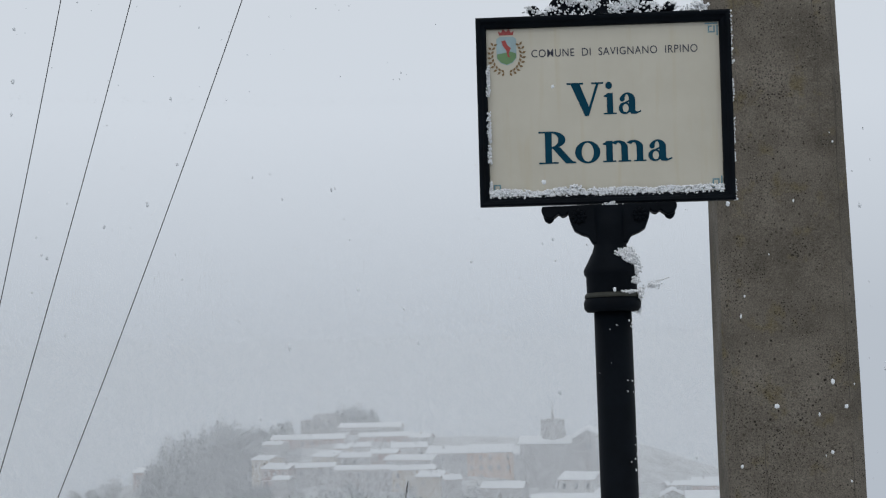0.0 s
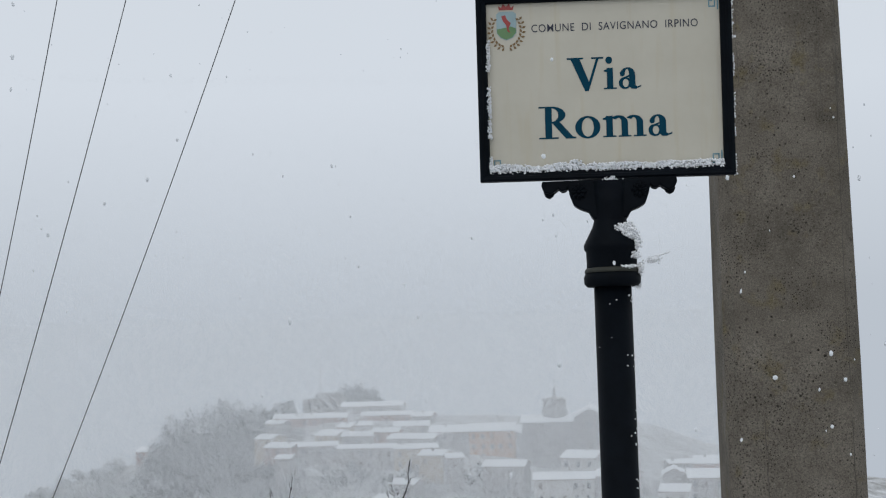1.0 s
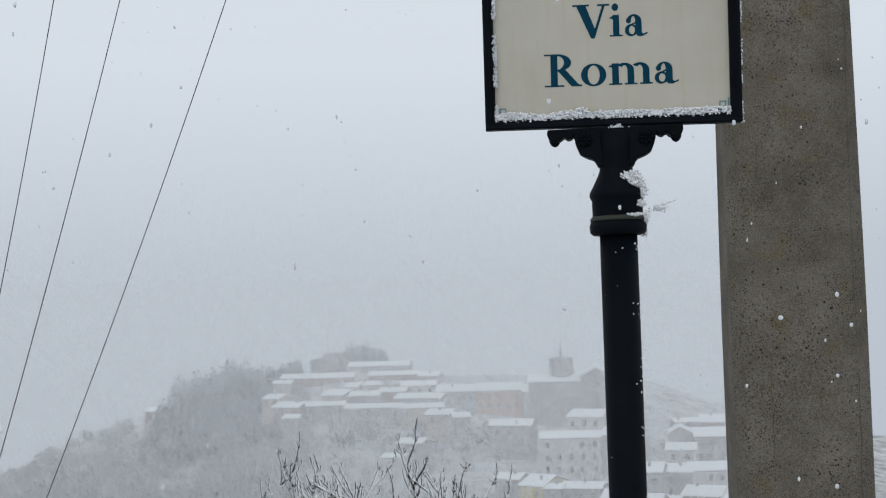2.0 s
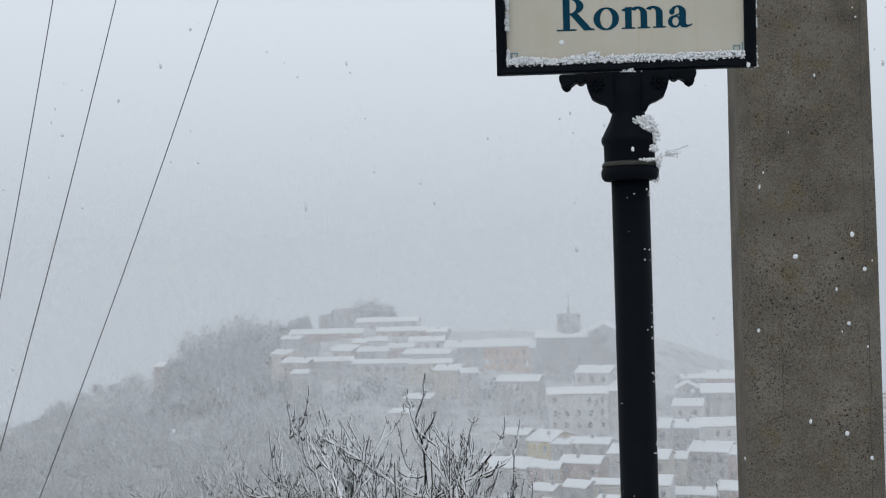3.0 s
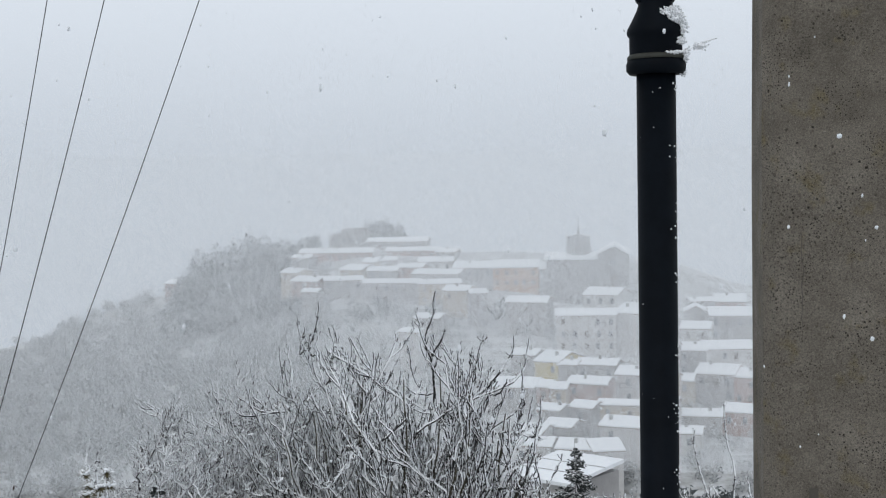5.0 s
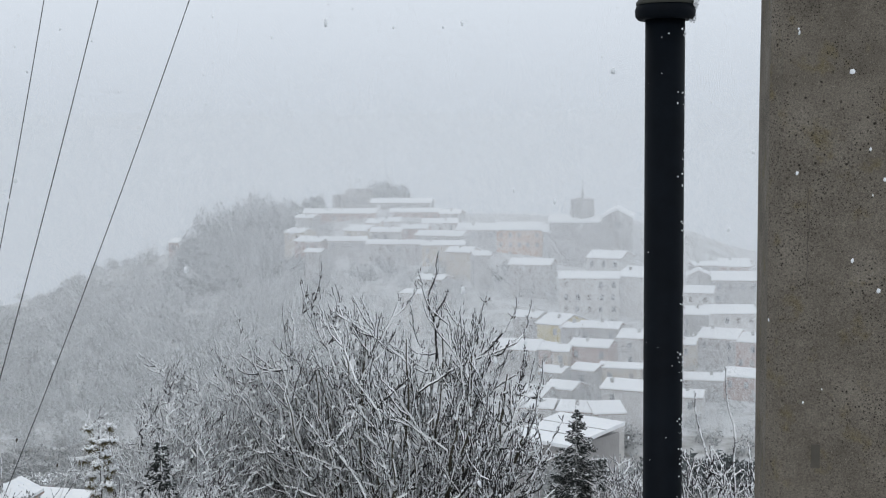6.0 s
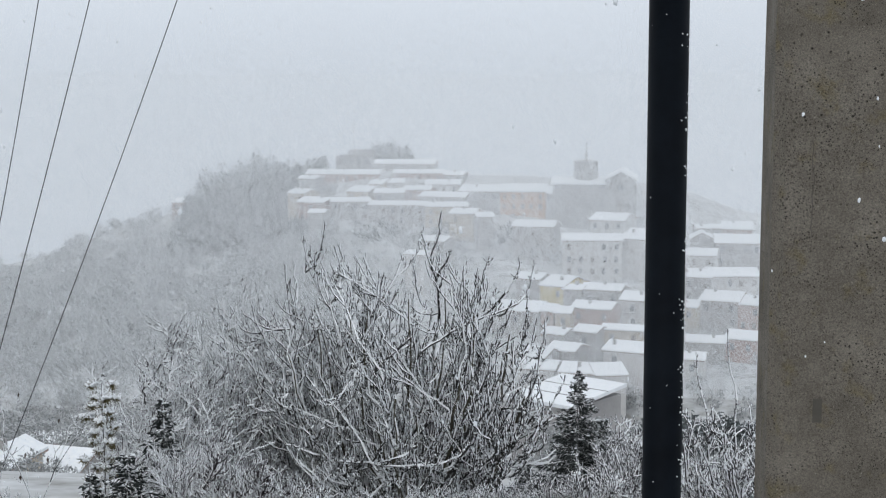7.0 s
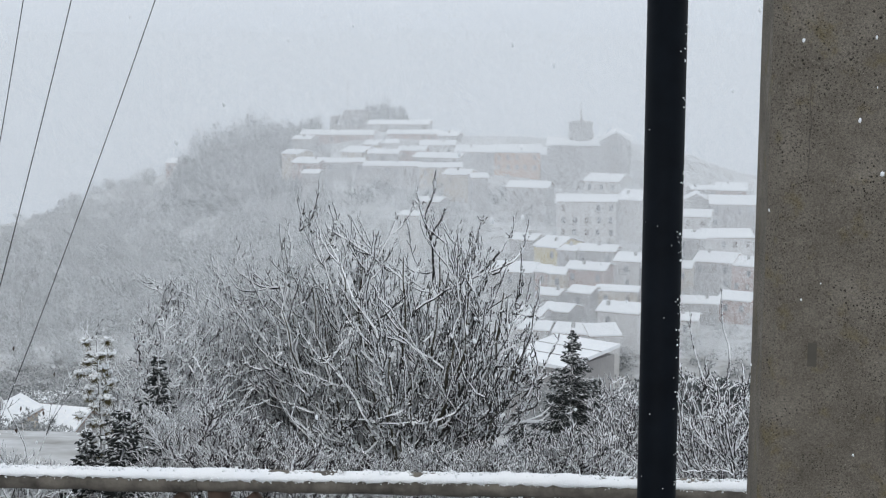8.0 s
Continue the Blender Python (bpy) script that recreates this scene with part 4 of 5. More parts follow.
def bare_tree(name, base, centre, radii, stems, spread, length, thick, last, twigs, seed, mats, label, wander=0.16, rise=0.05, thin=1.0, category="tree"):
    ob = thing(name, pose(*base), label, category)
    g = Grower(seed, Vector(centre) - Vector(base), radii, wander, rise, thin, twigs)
    for k in range(stems):
        a = 2 * math.pi * (k + g.rnd.uniform(-0.3, 0.3)) / stems
        lean = radians((0.15 + 0.85 * ((k * 7) % stems) / stems) * spread)
        d = Vector((math.cos(a) * math.sin(lean), math.sin(a) * math.sin(lean), math.cos(lean)))
        g.fork(Vector((math.cos(a), math.sin(a), 0)) * thick, d, length, thick * g.rnd.uniform(0.6, 1), 0, last)
    g.wood.make("trunk", mats[0], ob)
    g.fine.make("crown", mats[1], ob, "snow-lined twigs")
    return ob


class Crown:
    """A spreading crown: limbs arch out from the foot, turn upward and carry shoots set with short knobby spurs."""

    def __init__(self, seed, limbs, side, shoots, thick, spur, wander, up):
        self.rnd = random.Random(seed)
        self.limbs, self.side, self.shoots, self.thick, self.spur, self.wander, self.up = limbs, side, shoots, thick, spur, wander, up
        self.wood, self.fine, self.snow = Tubes(), Tubes(), Clumps(seed)

    def arc(self, a, b, c, n, shake):
        """Points of a bent line from a to c, pulled towards b, with an uneven run."""
        pts, off = [], Vector((0, 0, 0))
        for k in range(n + 1):
            s = k / n
            off = off * 0.8 + Vector((self.rnd.gauss(0, 1), self.rnd.gauss(0, 1), self.rnd.gauss(0, 0.6))) * shake
            pts.append(a * (1 - s) ** 2 + b * (2 * s * (1 - s)) + c * (s * s) + off * min(1, 4 * s))
        return pts

    def spurs(self, pts, r, gap):
        for p, q in zip(pts, pts[1:]):
            run = (q - p).length
            if run < 1e-6:
                continue
            d = (q - p) / run
            for _ in range(max(1, int(run / gap + self.rnd.random()))):
                o = p.lerp(q, self.rnd.random())
                e = (d + Vector((self.rnd.gauss(0, 0.75), self.rnd.gauss(0, 0.75), self.rnd.gauss(0.25, 0.4)))).normalized()
                ln = self.spur * self.rnd.uniform(0.4, 1.25)
                bend = e * 0.6 + Vector((0, 0, 0.5))
                self.fine.add([o, o + e * ln * 0.55, o + (e * 0.55 + bend * 0.45) * ln], [r, r * 0.85, r * 1.05], 3)
                if self.rnd.random() < 0.28:
                    self.snow.grain(o + Vector((r * 0.6, -r * 0.5, r)), r * self.rnd.uniform(1.1, 2.0), 0.7)

    def grow(self, centre, radii, low=-0.45):
        rnd, t = self.rnd, self.thick
        for k in range(self.limbs):
            h = low + (1 - low) * (k + 0.5) / self.limbs
            a = k * 2.39996 + rnd.uniform(-0.3, 0.3)
            flat = math.sqrt(max(0, 1 - h * h))
            u = Vector((math.cos(a) * flat, math.sin(a) * flat, h))
            tip = centre + Vector((u.x * radii[0], u.y * radii[1], u.z * radii[2])) * rnd.uniform(0.6, 0.85)
            knee = Vector((tip.x * 0.85, tip.y * 0.85, tip.z * rnd.uniform(0.2, 0.42)))
            limb = self.arc(Vector((rnd.uniform(-1, 1), rnd.uniform(-1, 1), 0)) * t * 2, knee, tip, 14, self.wander)
            self.wood.add(limb, [t * (1.5 - 1.0 * i / 14) for i in range(15)], 6)
            for j in range(self.side):
                i = min(13, int(3 + 11 * (j + rnd.random()) / self.side))
                v = (u + Vector((rnd.gauss(0, 0.45), rnd.gauss(0, 0.45), rnd.gauss(0.05, 0.4)))).normalized()
                v.z = max(v.z, low)
                reach = rnd.uniform(0.84, 1.0) * (1 + 0.1 * noise.noise(v * 3.1 + centre))
                end = centre + Vector((v.x * radii[0], v.y * radii[1], v.z * radii[2])) * reach
                o = limb[i]
                if (end - o).length > radii[0] * 0.85:
                    end = o + (end - o).normalized() * radii[0] * rnd.uniform(0.6, 0.85)
                run = (end - o).length
                out = (limb[i + 1] - limb[i]).normalized()
                mid = o + (out * 0.6 + (end - o).normalized() * 0.4) * run * 0.5 - Vector((0, 0, self.up * run * 0.25))
                br = self.arc(o, mid, end, 9, self.wander * 0.8)
                self.fine.add(br, [t * (0.6 - 0.2 * m / 9) for m in range(10)], 4)
                self.spurs(br[2:], t * 0.34, self.spur * 1.3)
                for _ in range(self.shoots):
                    m = rnd.randrange(2, 10)
                    ln = run * rnd.uniform(0.22, 0.5)
                    e = ((br[m] - br[m - 1]).normalized() + Vector((rnd.gauss(0, 0.55), rnd.gauss(0, 0.55), rnd.gauss(0, 0.3)))).normalized()
                    sh = self.arc(br[m], br[m] + e * ln * 0.5, br[m] + e * ln * 0.7 + Vector((0, 0, self.up * ln * 0.5)), 5, self.wander * 0.5)
                    self.fine.add(sh, [t * (0.44 - 0.1 * i / 5) for i in range(6)], 3)
                    self.spurs(sh[1:], t * 0.32, self.spur * 0.8)


def crown_tree(name, base, centre, radii, seed, limbs, side, shoots, thick, spur, wander, up, mats, label, category="tree", low=-0.45):
    ob = thing(name, pose(*base), label, category)
    c = Crown(seed, limbs, side, shoots, thick, spur, wander, up)
    c.grow(Vector(centre) - Vector(base), radii, low)
    c.wood.make("trunk", mats[0], ob)
    c.fine.make("crown", mats[1], ob, "snow-lined twigs")
    tagged(c.snow.make("twig_snow", ob, "lumps of snow on the twigs"), kind="stuff")
    return ob


DARK_LABEL = "leafless many-stemmed tree with snow-lined dark twigs"
PALE_LABEL = "leafless fine-twigged tree white with frost"


def on_land(x, y):
    return (x, y, land(x, y) - 0.1)


crown_tree("bare_tree", (-4.95, 28, -8.3), (-5.22, 28, -4.55), (3.6, 2.8, 3.3), 3, 32, 7, 6, 0.054, 0.17, 0.06, 0.7, (BARK_OLIVE, BARK), DARK_LABEL, low=-0.75)
crown_tree("bare_tree", (-8.6, 29, -8.6), (-9.2, 29, -5.2), (2.7, 2.2, 2.75), 8, 24, 8, 7, 0.038, 0.17, 0.07, 0.4, (BARK_PALE, BARK_PALE), PALE_LABEL, low=-0.5)
crown_tree("bare_tree", (-9.6, 26, -8.2), (-9.9, 26, -5.2), (1.9, 1.6, 1.7), 9, 18, 8, 7, 0.032, 0.15, 0.07, 0.35, (BARK_PALE, BARK_PALE), PALE_LABEL, low=-0.5)

# thicket among and behind the trees
SHRUB = "snow-dusted leafless shrub of tangled thin stems"
BROWN, DARKS, PALES = (BARK_BROWN, BARK_BROWN), (BARK, BARK), (BARK_BROWN, BARK_PALE)
for k, (x, y, top, rx, size, mats) in enumerate((
        (-4.6, 14.2, -2.5, 1.0, 1.0, BROWN), (-5.6, 16.0, -2.7, 0.9, 1.0, PALES), (-3.7, 13.6, -2.6, 0.7, 1.0, BROWN), (-5.0, 15.0, -2.45, 0.8, 1.0, BROWN), (-6.3, 16.5, -3.1, 0.8, 1.0, PALES), (-7.7, 14.5, -3.3, 0.8, 1.0, PALES),
        (-9.8, 30.5, -6.0, 1.7, 2.0, PALES), (-8.0, 31.0, -5.7, 1.7, 2.0, BROWN), (-6.4, 31.5, -5.6, 1.7, 2.0, DARKS), (-4.8, 31.0, -5.4, 1.7, 2.0, PALES), (-3.3, 31.0, -6.4, 1.5, 2.0, DARKS),
        (-2.5, 29.0, -7.1, 1.2, 2.0, PALES), (-1.4, 27.0, -6.9, 1.0, 2.0, PALES), (-0.2, 22.0, -4.0, 0.75, 1.6, PALES), (0.3, 21.0, -3.8, 0.8, 1.6, PALES), (-0.65, 18.5, -3.6, 0.7, 1.4, PALES),
        (0.75, 13.5, -1.75, 0.65, 1.0, PALES), (1.5, 12.2, -1.5, 0.8, 1.0, PALES), (-1.6, 17.0, -3.75, 0.9, 1.2, DARKS), (-2.9, 19.0, -4.25, 1.0, 1.3, PALES), (-4.2, 20.0, -4.6, 1.0, 1.3, BROWN))):
    z = land(x, y)
    bare_tree("shrub", on_land(x, y), (x, y, z + 0.5), (rx, rx * 0.8, top - z - 0.5), 11, 62, (top - z) * 0.36, 0.018 * size, 4, 5, 40 + k, mats, SHRUB, 0.24, 0.02, 1.75 * size, "shrub")

# arching snow-laden branches beside the concrete pole, with two tall shoots behind them
crown_tree("shrub", (1.42, 11.0, -2.75), (0.86, 11.0, -1.55), (0.62, 0.6, 0.72), 71, 17, 7, 5, 0.016, 0.05, 0.012, 0.25, (BARK_PALE, BARK_PALE), "arching leafless shrub thickly lined with snow", "shrub", low=-0.3)
shoot = thing("sapling", pose(3.3, 35, -10.8), "young leafless tree with snow along two tall shoots", "tree")
tall = Crown(5, 0, 0, 0, 0.05, 0.16, 0.03, 0.5)
for tip, knee in (((-0.82, 0, 6.55), (-0.5, 0, 3.6)), ((-1.6, 0, 6.0), (-1.35, 0, 4.2)), ((-0.25, 0, 4.6), (0.2, 0, 3.0)), ((-1.2, 0.3, 4.3), (-0.3, 0, 2.8))):
    line = tall.arc(Vector((0, 0, 0)), Vector(knee), Vector(tip), 16, 0.03)
    tall.wood.add(line, [0.05 - 0.002 * i for i in range(17)], 5)
    tall.spurs(line[7:], 0.016, 0.3)
tall.wood.make("trunk", BARK_PALE, shoot)
tall.fine.make("twigs", BARK_PALE, shoot, "snow-lined twigs")

# a sapling with a few dry leaves
sap = bare_tree("sapling", on_land(-4.55, 9.2), (-4.5, 9.2, -1.4), (0.55, 0.5, 1.2), 3, 24, 0.8, 0.009, 2, 2, 74, (BARK, BARK), "thin sapling holding a few dry dark leaves", 0.14, 0.04, 0.7, "tree")
leaf_rnd = random.Random(4)
for k in range(14):
    bm = bmesh.new()
    add = [bm.verts.new(p) for p in ((0, 0, 0), (0.012, 0.004, -0.02), (0.004, 0.01, -0.048), (-0.011, 0.004, -0.022))]
    bm.faces.new(add)
    lf = part("leaf", bm, LEAF_DRY, sap, "dry brown leaf")
    lf.matrix_basis = pose(leaf_rnd.uniform(-0.3, 0.35), leaf_rnd.uniform(-0.2, 0.2), 1.2 + leaf_rnd.uniform(-0.5, 0.7), 0, 0, leaf_rnd.uniform(0, 360))


# ---- conifers ----
def conifer(base, height, width, seed, snow, label, droop=0.25, size=1.0):
    """Uneven tiers of drooping boughs with hanging needle sprays; size: the coarseness of the sprays."""
    ob = thing("conifer", pose(*base), label, "conifer tree", "conifers")
    rnd = random.Random(seed)
    t = Tubes()
    t.add([Vector((0, 0, -0.3)), Vector((0.02 * size, 0, height * 0.5)), Vector((0, 0, height))], [0.05 * size, 0.03 * size, 0.006 * size], 7)
    t.make("trunk", BARK, ob)
    bt, vs, fs, cl = Tubes(), [], [], Clumps(seed)
    tiers = int(height / (0.12 * size))
    for k in range(tiers):
        s0 = k / tiers
        for j in range(rnd.randint(8, 12)):
            z = height * (0.02 + 0.97 * s0) + rnd.uniform(-0.05, 0.05) * size
            ln = (width * (1 - s0) ** 1.12 + 0.035 * size) * rnd.choice((0.4, 0.6, 0.8, 1.0, 1.3)) * rnd.uniform(0.8, 1.1)
            a = rnd.uniform(0, 6.283)
            out = Vector((math.cos(a), math.sin(a), 0))
            pts = [Vector((0, 0, z)) + out * ln * s + Vector((0, 0, ln * (0.35 * s - (droop + 0.55) * s * s + 0.5 * s ** 4))) for s in np.linspace(0, 1, 6)]
            bt.add(pts, [0.01 * size * (1 - 0.7 * i / 5) for i in range(6)], 4)
            side = Vector((-out.y, out.x, 0))
            n = max(4, int(ln / size * 26))
            for i in range(n):
                s = (i + 0.6) / n
                q = pts[min(4, int(s * 5))].lerp(pts[min(5, int(s * 5) + 1)], s * 5 % 1)
                for sg in (-1, 1):
                    b = len(vs)
                    w = min(ln * 0.4 * (1.2 - s), 0.26 * size) + 0.05 * size
                    tip = q + side * sg * w * rnd.uniform(0.3, 1.0) + out * w * rnd.uniform(0.2, 0.9) + Vector((0, 0, w * rnd.uniform(-0.9, 0.25)))
                    r = (0.011 + 0.01 * rnd.random()) * size
                    mid = q.lerp(tip, 0.5) + Vector((0, 0, 0.008 * size))
                    vs += [q, mid + out * r, tip, mid - out * r, mid + Vector((0, 0, -r * 1.8))]
                    fs += [(b, b + 1, b + 3), (b + 1, b + 2, b + 3), (b, b + 3, b + 4), (b, b + 4, b + 1), (b + 2, b + 1, b + 4), (b + 2, b + 4, b + 3)]
                if rnd.random() < snow * 0.5 and s > 0.3:
                    cl.grain(q + side * rnd.uniform(-0.1, 0.1) * size + Vector((0, 0, 0.012 * size)), rnd.uniform(0.01, 0.027) * size, 0.6)
    bt.make("branch_wood", BARK, ob)
    raw("foliage", vs, fs, NEEDLE, ob, "dark green needles")
    tagged(cl.make("foliage_snow", ob, "snow on the branches"), kind="stuff")


conifer((-2.42, 55, land(-2.42, 55)), -9.3 - land(-2.42, 55), 2.9, 21, 0.6, "dark narrow fir dusted with snow", 0.25, 2.0)
conifer((-1.3, 57, land(-1.3, 57)), -11.9 - land(-1.3, 57), 1.5, 22, 0.9, "low snowy fir beside the taller one", 0.25, 2.0)
conifer((-4.6, 54, land(-4.6, 54)), -12.6 - land(-4.6, 54), 1.6, 27, 0.5, "low dark fir behind the bare tree", 0.25, 2.0)
conifer((-6.45, 17, land(-6.45, 17)), -2.3 - land(-6.45, 17), 0.85, 23, 0.3, "dark spruce among frosted shrubs", 0.25, 1.1)
conifer((-6.15, 15, land(-6.15, 15)), -2.55 - land(-6.15, 15), 1.15, 25, 0.6, "low dark spruce with snowy tips", 0.3, 1.1)
conifer((-6.75, 15.2, land(-6.75, 15.2)), -2.9 - land(-6.75, 15.2), 0.75, 28, 0.6, "low dark spruce with snowy tips", 0.3, 1.1)
conifer((-4.3, 30.5, land(-4.3, 30.5)), -4.3 - land(-4.3, 30.5), 1.1, 26, 0.3, "dark evergreen behind the bare tree", 0.25, 1.6)


def snowy_pine(base, height, seed):
    """A slim young pine: few boughs ending in olive needle tufts that carry heaps of snow."""
    ob = thing("pine", pose(*base), "slim yellow-green pine heavily loaded with snow", "conifer tree")
    rnd = random.Random(seed)
    t, vs, fs, cl = Tubes(), [], [], Clumps(seed)
    t.add([Vector((0, 0, -0.2)), Vector((0.03, 0, height * 0.6)), Vector((0, 0, height))], [0.04, 0.028, 0.012], 7)
    for k in range(34):
        z = height * (0.45 + 0.54 * (k + 0.5) / 34)
        a, ln = k * 2.4, rnd.uniform(0.1, 0.3) * (1.15 - 0.6 * (z / height - 0.45))
        tip = Vector((math.cos(a) * ln, math.sin(a) * ln, z + ln * rnd.uniform(-0.1, 0.35)))
        t.add([Vector((0, 0, z - 0.04)), Vector((tip.x * 0.5, tip.y * 0.5, z - 0.02)), tip], [0.01, 0.008, 0.005], 4)
        for _ in range(90):
            d = Vector((rnd.gauss(0, 1), rnd.gauss(0, 1), rnd.gauss(-0.15, 0.7))).normalized()
            e = tip + d * rnd.uniform(0.06, 0.13)
            b, wd = len(vs), d.orthogonal().normalized() * 0.006
            vs += [tip - wd, tip + wd, e]
            fs.append((b, b + 1, b + 2))
        cl.heap((tip.x, tip.y, tip.z + 0.03), (0.08, 0.08, 0.03), 40, 0.018)
    t.make("trunk", BARK, ob)
    raw("needle_tufts", vs, fs, NEEDLE_OLIVE, ob, "olive-yellow needles")
    tagged(cl.make("tuft_snow", ob, "heaps of snow on the tufts"), kind="stuff")


snowy_pine((-6.9, 16, land(-6.9, 16)), -2.0 - land(-6.9, 16), 24)


# ---- scrub, far woods and dry stalks ----
def dry_stalks():
    rnd, t = random.Random(6), Tubes()
    for _ in range(2600):
        x, y = rnd.uniform(-5.5, 2.6), 6.3 + 10 * rnd.random() ** 1.5
        p = Vector((x, y, land(x, y) - 0.03))
        d = Vector((rnd.gauss(0, 0.6), rnd.gauss(0, 0.5), 1)).normalized()
        pts = [p.copy()]
        for _ in range(5):
            d = (d + Vector((rnd.gauss(0, 0.3), rnd.gauss(0, 0.3), -0.12))).normalized()
            p = p + d * rnd.uniform(0.08, 0.19)
            pts.append(p.copy())
        t.add(pts, [0.008, 0.007, 0.006, 0.005, 0.004, 0.003], 3)
    tagged(t.make("dry_bramble", BARK_BROWN), "brown snow-dusted brambles on the slope below the fence", "brambles", kind="stuff")


dry_stalks()


def woods(name, label, spots, mat, seed, tri):
    """Far trees, each a crown of loose leaf clumps with an uneven outline."""
    rng = np.random.default_rng(seed)
    out = []
    for x, y, size, tall, count in spots:
        z = land(x, y)
        u = rng.normal(size=(count, 3))
        u /= np.linalg.norm(u, axis=1)[:, None]
        u *= rng.uniform(0.45, 1.08, size=(count, 1)) * (1 + 0.25 * np.sin(u[:, :1] * 5 + x))
        c = u * (size, size, tall / 2) + (x, y, z + tall * 0.5)
        o = rng.normal(size=(count, 3, 3)) * tri * (0.6 + size * 0.12)
        out.append(c[:, None, :] + o)
    v = np.concatenate(out).reshape(-1, 3)
    me = bpy.data.meshes.new(name)
    n = len(v) // 3
    me.vertices.add(n * 3)
    me.vertices.foreach_set("co", v.astype(np.float32).ravel())
    me.loops.add(n * 3)
    me.loops.foreach_set("vertex_index", np.arange(n * 3, dtype=np.int32))
    me.polygons.add(n)
    me.polygons.foreach_set("loop_start", np.arange(0, n * 3, 3, dtype=np.int32))
    me.update(calc_edges=True)
    me.materials.append(mat)
    return tagged(new(name, me), label, "woodland", kind="stuff")


def spots_on(rnd, count, az0, az1, r0, r1, s0, s1, dense=1.0):
    res = []
    for _ in range(count):
        a, r = radians(rnd.uniform(az0, az1)), rnd.uniform(r0, r1)
        s = rnd.uniform(s0, s1)
        res.append((r * math.tan(a), r, s, s * rnd.uniform(1.2, 2.0), int(dense * (26 + 14 * s))))
    return res


wr = random.Random(77)
woods("hillside_scrub", "grey snow-dusted scrub covering the hillside", spots_on(wr, 1500, -30, -13.5, 245, 440, 1.2, 3.0, 3.4) + spots_on(wr, 450, -14, 7, 225, 372, 1.0, 2.2, 1.8) + spots_on(wr, 160, -13, 8, 140, 210, 1.0, 2.2), SCRUB, 1, 0.25)
screen = [(wr.uniform(-54, -40), wr.uniform(78, 90), wr.uniform(0.7, 1.3), wr.uniform(1.4, 2.4), 140) for _ in range(46)]          # bushes below the farm
screen += [(-8.5 + 0.62 * k + wr.uniform(-0.4, 0.4), wr.uniform(109, 117), wr.uniform(0.9, 1.5), wr.uniform(4.2, 6.2), 420) for k in range(18)]   # before the warehouse
woods("valley_scrub", "grey snow-dusted bushes on the valley floor", spots_on(wr, 560, -31, -12, 135, 245, 1.2, 3.0, 4.0) + screen, SCRUB, 3, 0.15)
ridge = spots_on(wr, 150, -19.8, -15.4, 400, 432, 2.4, 4.0, 3.2) + spots_on(wr, 150, -21, -14.5, 365, 425, 2.0, 3.6, 2.6) + spots_on(wr, 120, 0.5, 7.5, 176, 210, 1.8, 3.4, 2.0) + spots_on(wr, 30, -12.5, -4, 335, 372, 1.8, 3.0, 1.5)
# single tall crowns that stand against the sky: plan position and treetop height
for x, top in ((-150, -19.3), (-147, -17.6), (-143.2, -17.4), (-139.8, -16.7), (-136.3, -15.6), (-132.2, -13.3), (-129.8, -11.9), (-127, -13.0), (-123.6, -14.5), (-120.2, -15.0), (-116.3, -15.4), (-111.7, -14.9), (-107.5, -13.4)):
    tall_tree = max(4.0, top - land(x, 428))
    ridge.append((x, 428, wr.uniform(2.2, 3.2), tall_tree, 700))
for x, top in ((-94, -10.6), (-91, -9.2), (-88.2, -8.6), (-85.3, -9.0), (-82.6, -10.3), (-80.4, -12.0)):
    ridge.append((x, 447, wr.uniform(2.0, 2.8), max(4.0, top - land(x, 447)), 700))
woods("hilltop_wood", "dark snow-dusted trees along the hilltop", ridge, EVERGREEN, 2, 0.34)


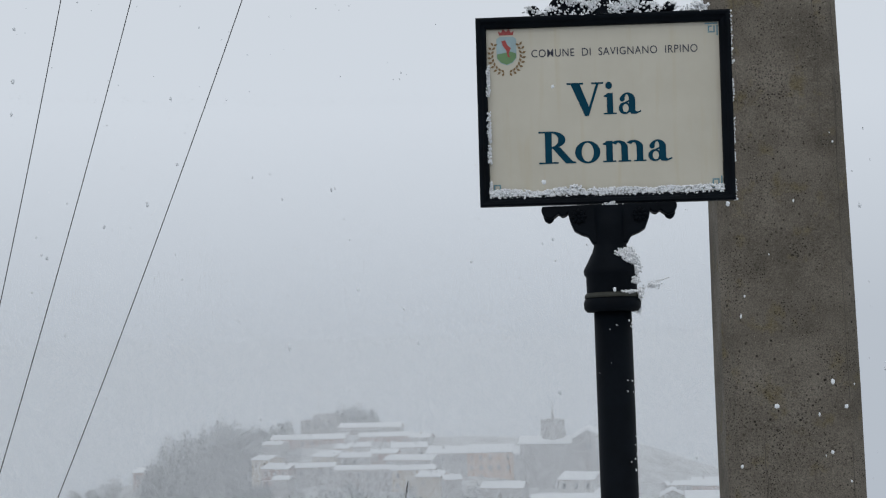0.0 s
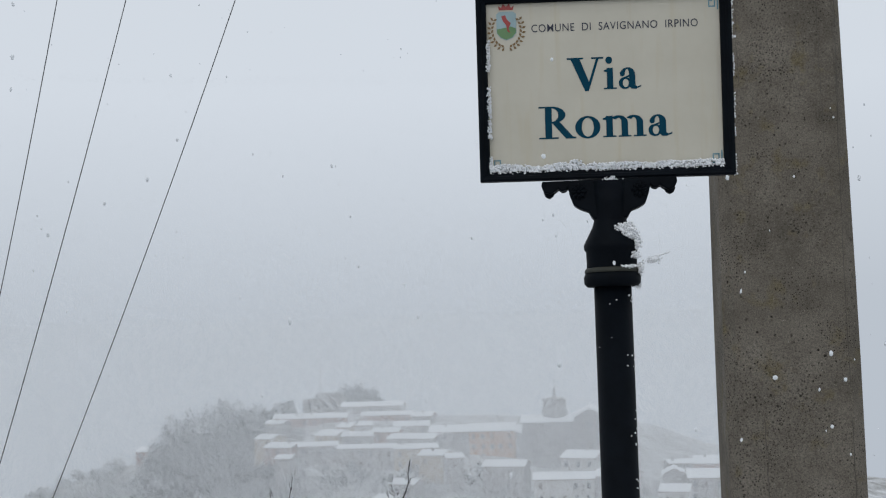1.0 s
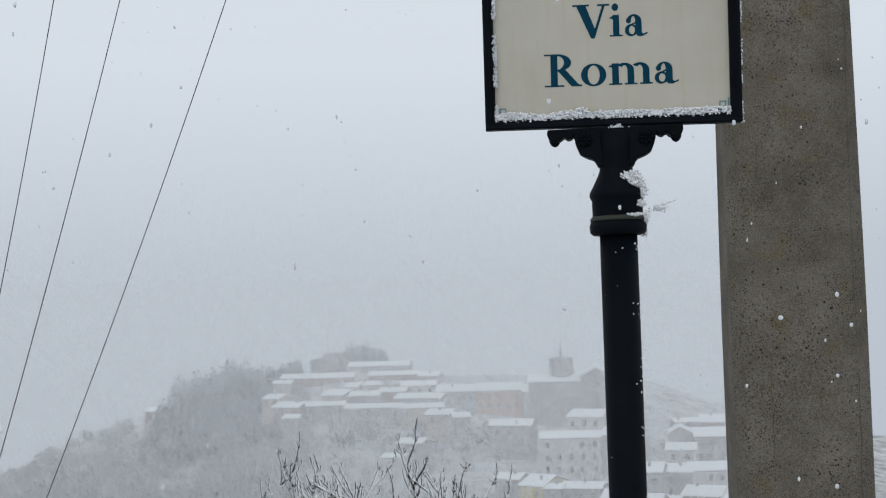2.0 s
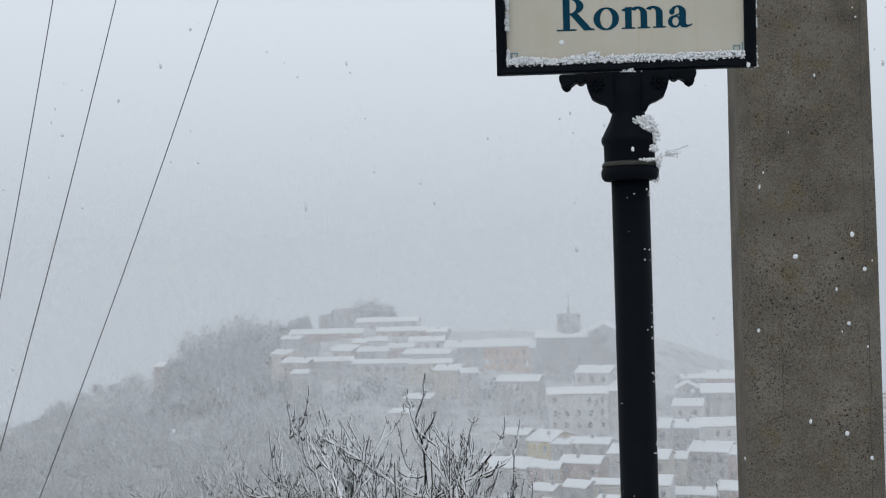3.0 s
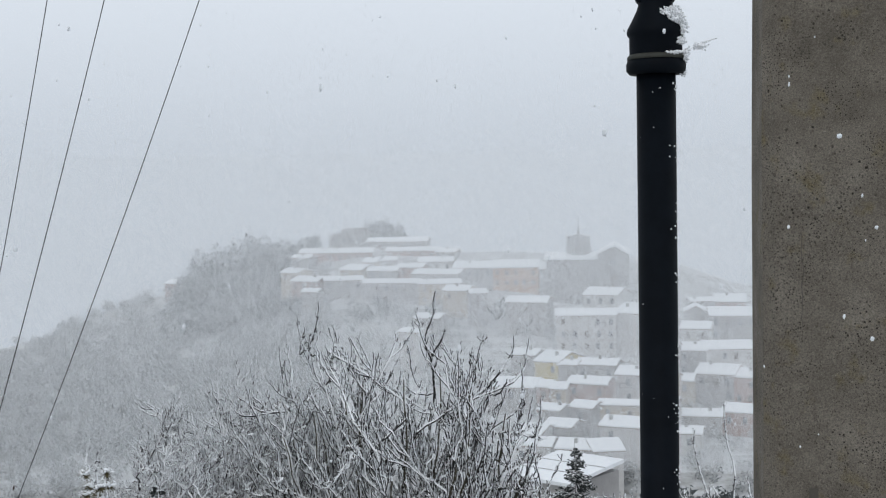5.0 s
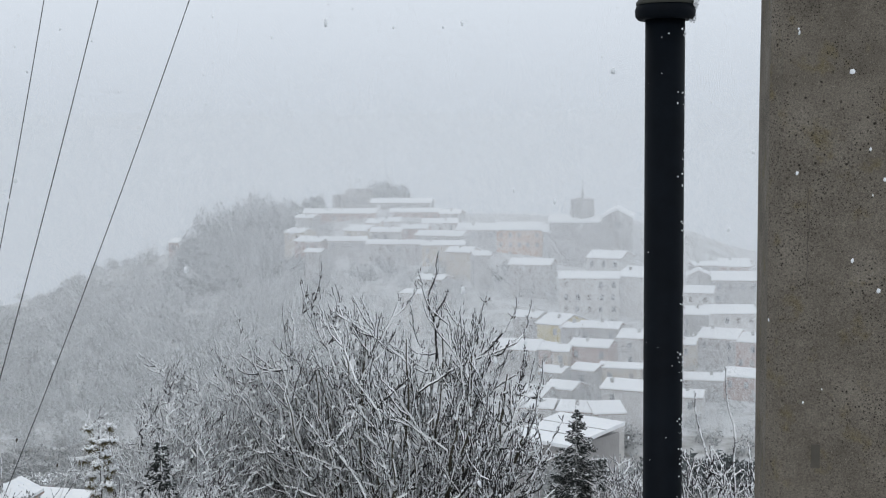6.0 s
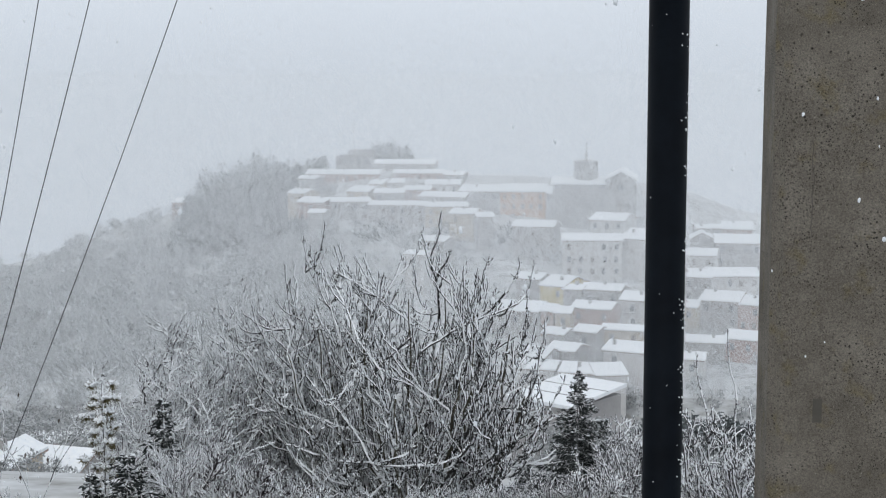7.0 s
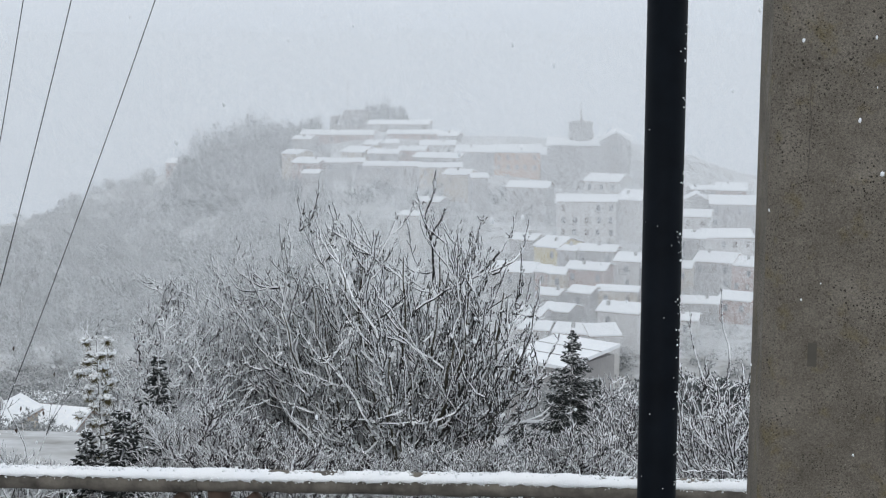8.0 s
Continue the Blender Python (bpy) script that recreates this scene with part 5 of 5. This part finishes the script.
# ---- falling snow and haze slivers ----
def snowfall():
    """Snow slivers that imitate haze over the valley, and single flakes close by."""
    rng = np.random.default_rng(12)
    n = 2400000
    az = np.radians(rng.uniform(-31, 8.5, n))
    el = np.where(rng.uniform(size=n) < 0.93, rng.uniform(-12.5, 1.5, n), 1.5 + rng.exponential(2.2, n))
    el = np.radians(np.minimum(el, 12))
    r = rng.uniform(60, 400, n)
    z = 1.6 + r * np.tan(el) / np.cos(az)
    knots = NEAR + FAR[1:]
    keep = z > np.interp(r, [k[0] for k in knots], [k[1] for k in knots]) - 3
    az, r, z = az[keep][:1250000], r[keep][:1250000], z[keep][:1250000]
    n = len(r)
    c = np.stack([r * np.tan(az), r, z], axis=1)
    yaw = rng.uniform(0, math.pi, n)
    # slivers grow with camera distance, so together they veil the hill like haze
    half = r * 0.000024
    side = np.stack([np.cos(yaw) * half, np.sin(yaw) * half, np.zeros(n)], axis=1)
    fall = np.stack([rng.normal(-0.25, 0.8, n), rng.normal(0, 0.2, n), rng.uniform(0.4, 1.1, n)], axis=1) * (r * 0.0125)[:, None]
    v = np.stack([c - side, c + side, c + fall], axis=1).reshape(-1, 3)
    me = bpy.data.meshes.new("snow_haze")
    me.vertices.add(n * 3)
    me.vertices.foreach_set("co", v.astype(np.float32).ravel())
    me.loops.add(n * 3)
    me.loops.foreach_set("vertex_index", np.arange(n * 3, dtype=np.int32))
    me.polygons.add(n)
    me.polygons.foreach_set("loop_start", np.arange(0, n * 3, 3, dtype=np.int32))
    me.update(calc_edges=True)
    me.materials.append(FLAKE_HAZE)
    tagged(new("snow_haze", me), "fine snow slivers standing in for haze over the valley", "snowfall", kind="stuff")
    rnd = random.Random(12)
    cl = Clumps(12)
    for _ in range(760):
        a, e, d = radians(rnd.uniform(-32, 16)), radians(rnd.uniform(-20, 20)), rnd.uniform(1.5, 14)
        cl.grain((d * math.sin(a), d * math.cos(a), 1.65 + d * math.tan(e)), rnd.uniform(0.0013, 0.0034) * (1 + 0.05 * d), 1.5)
    ob = raw("falling_snow", cl.v, cl.f, FLAKE_HAZE, None, "", True)
    tagged(ob, "scattered snowflakes drifting in the air", "snowfall", kind="stuff")


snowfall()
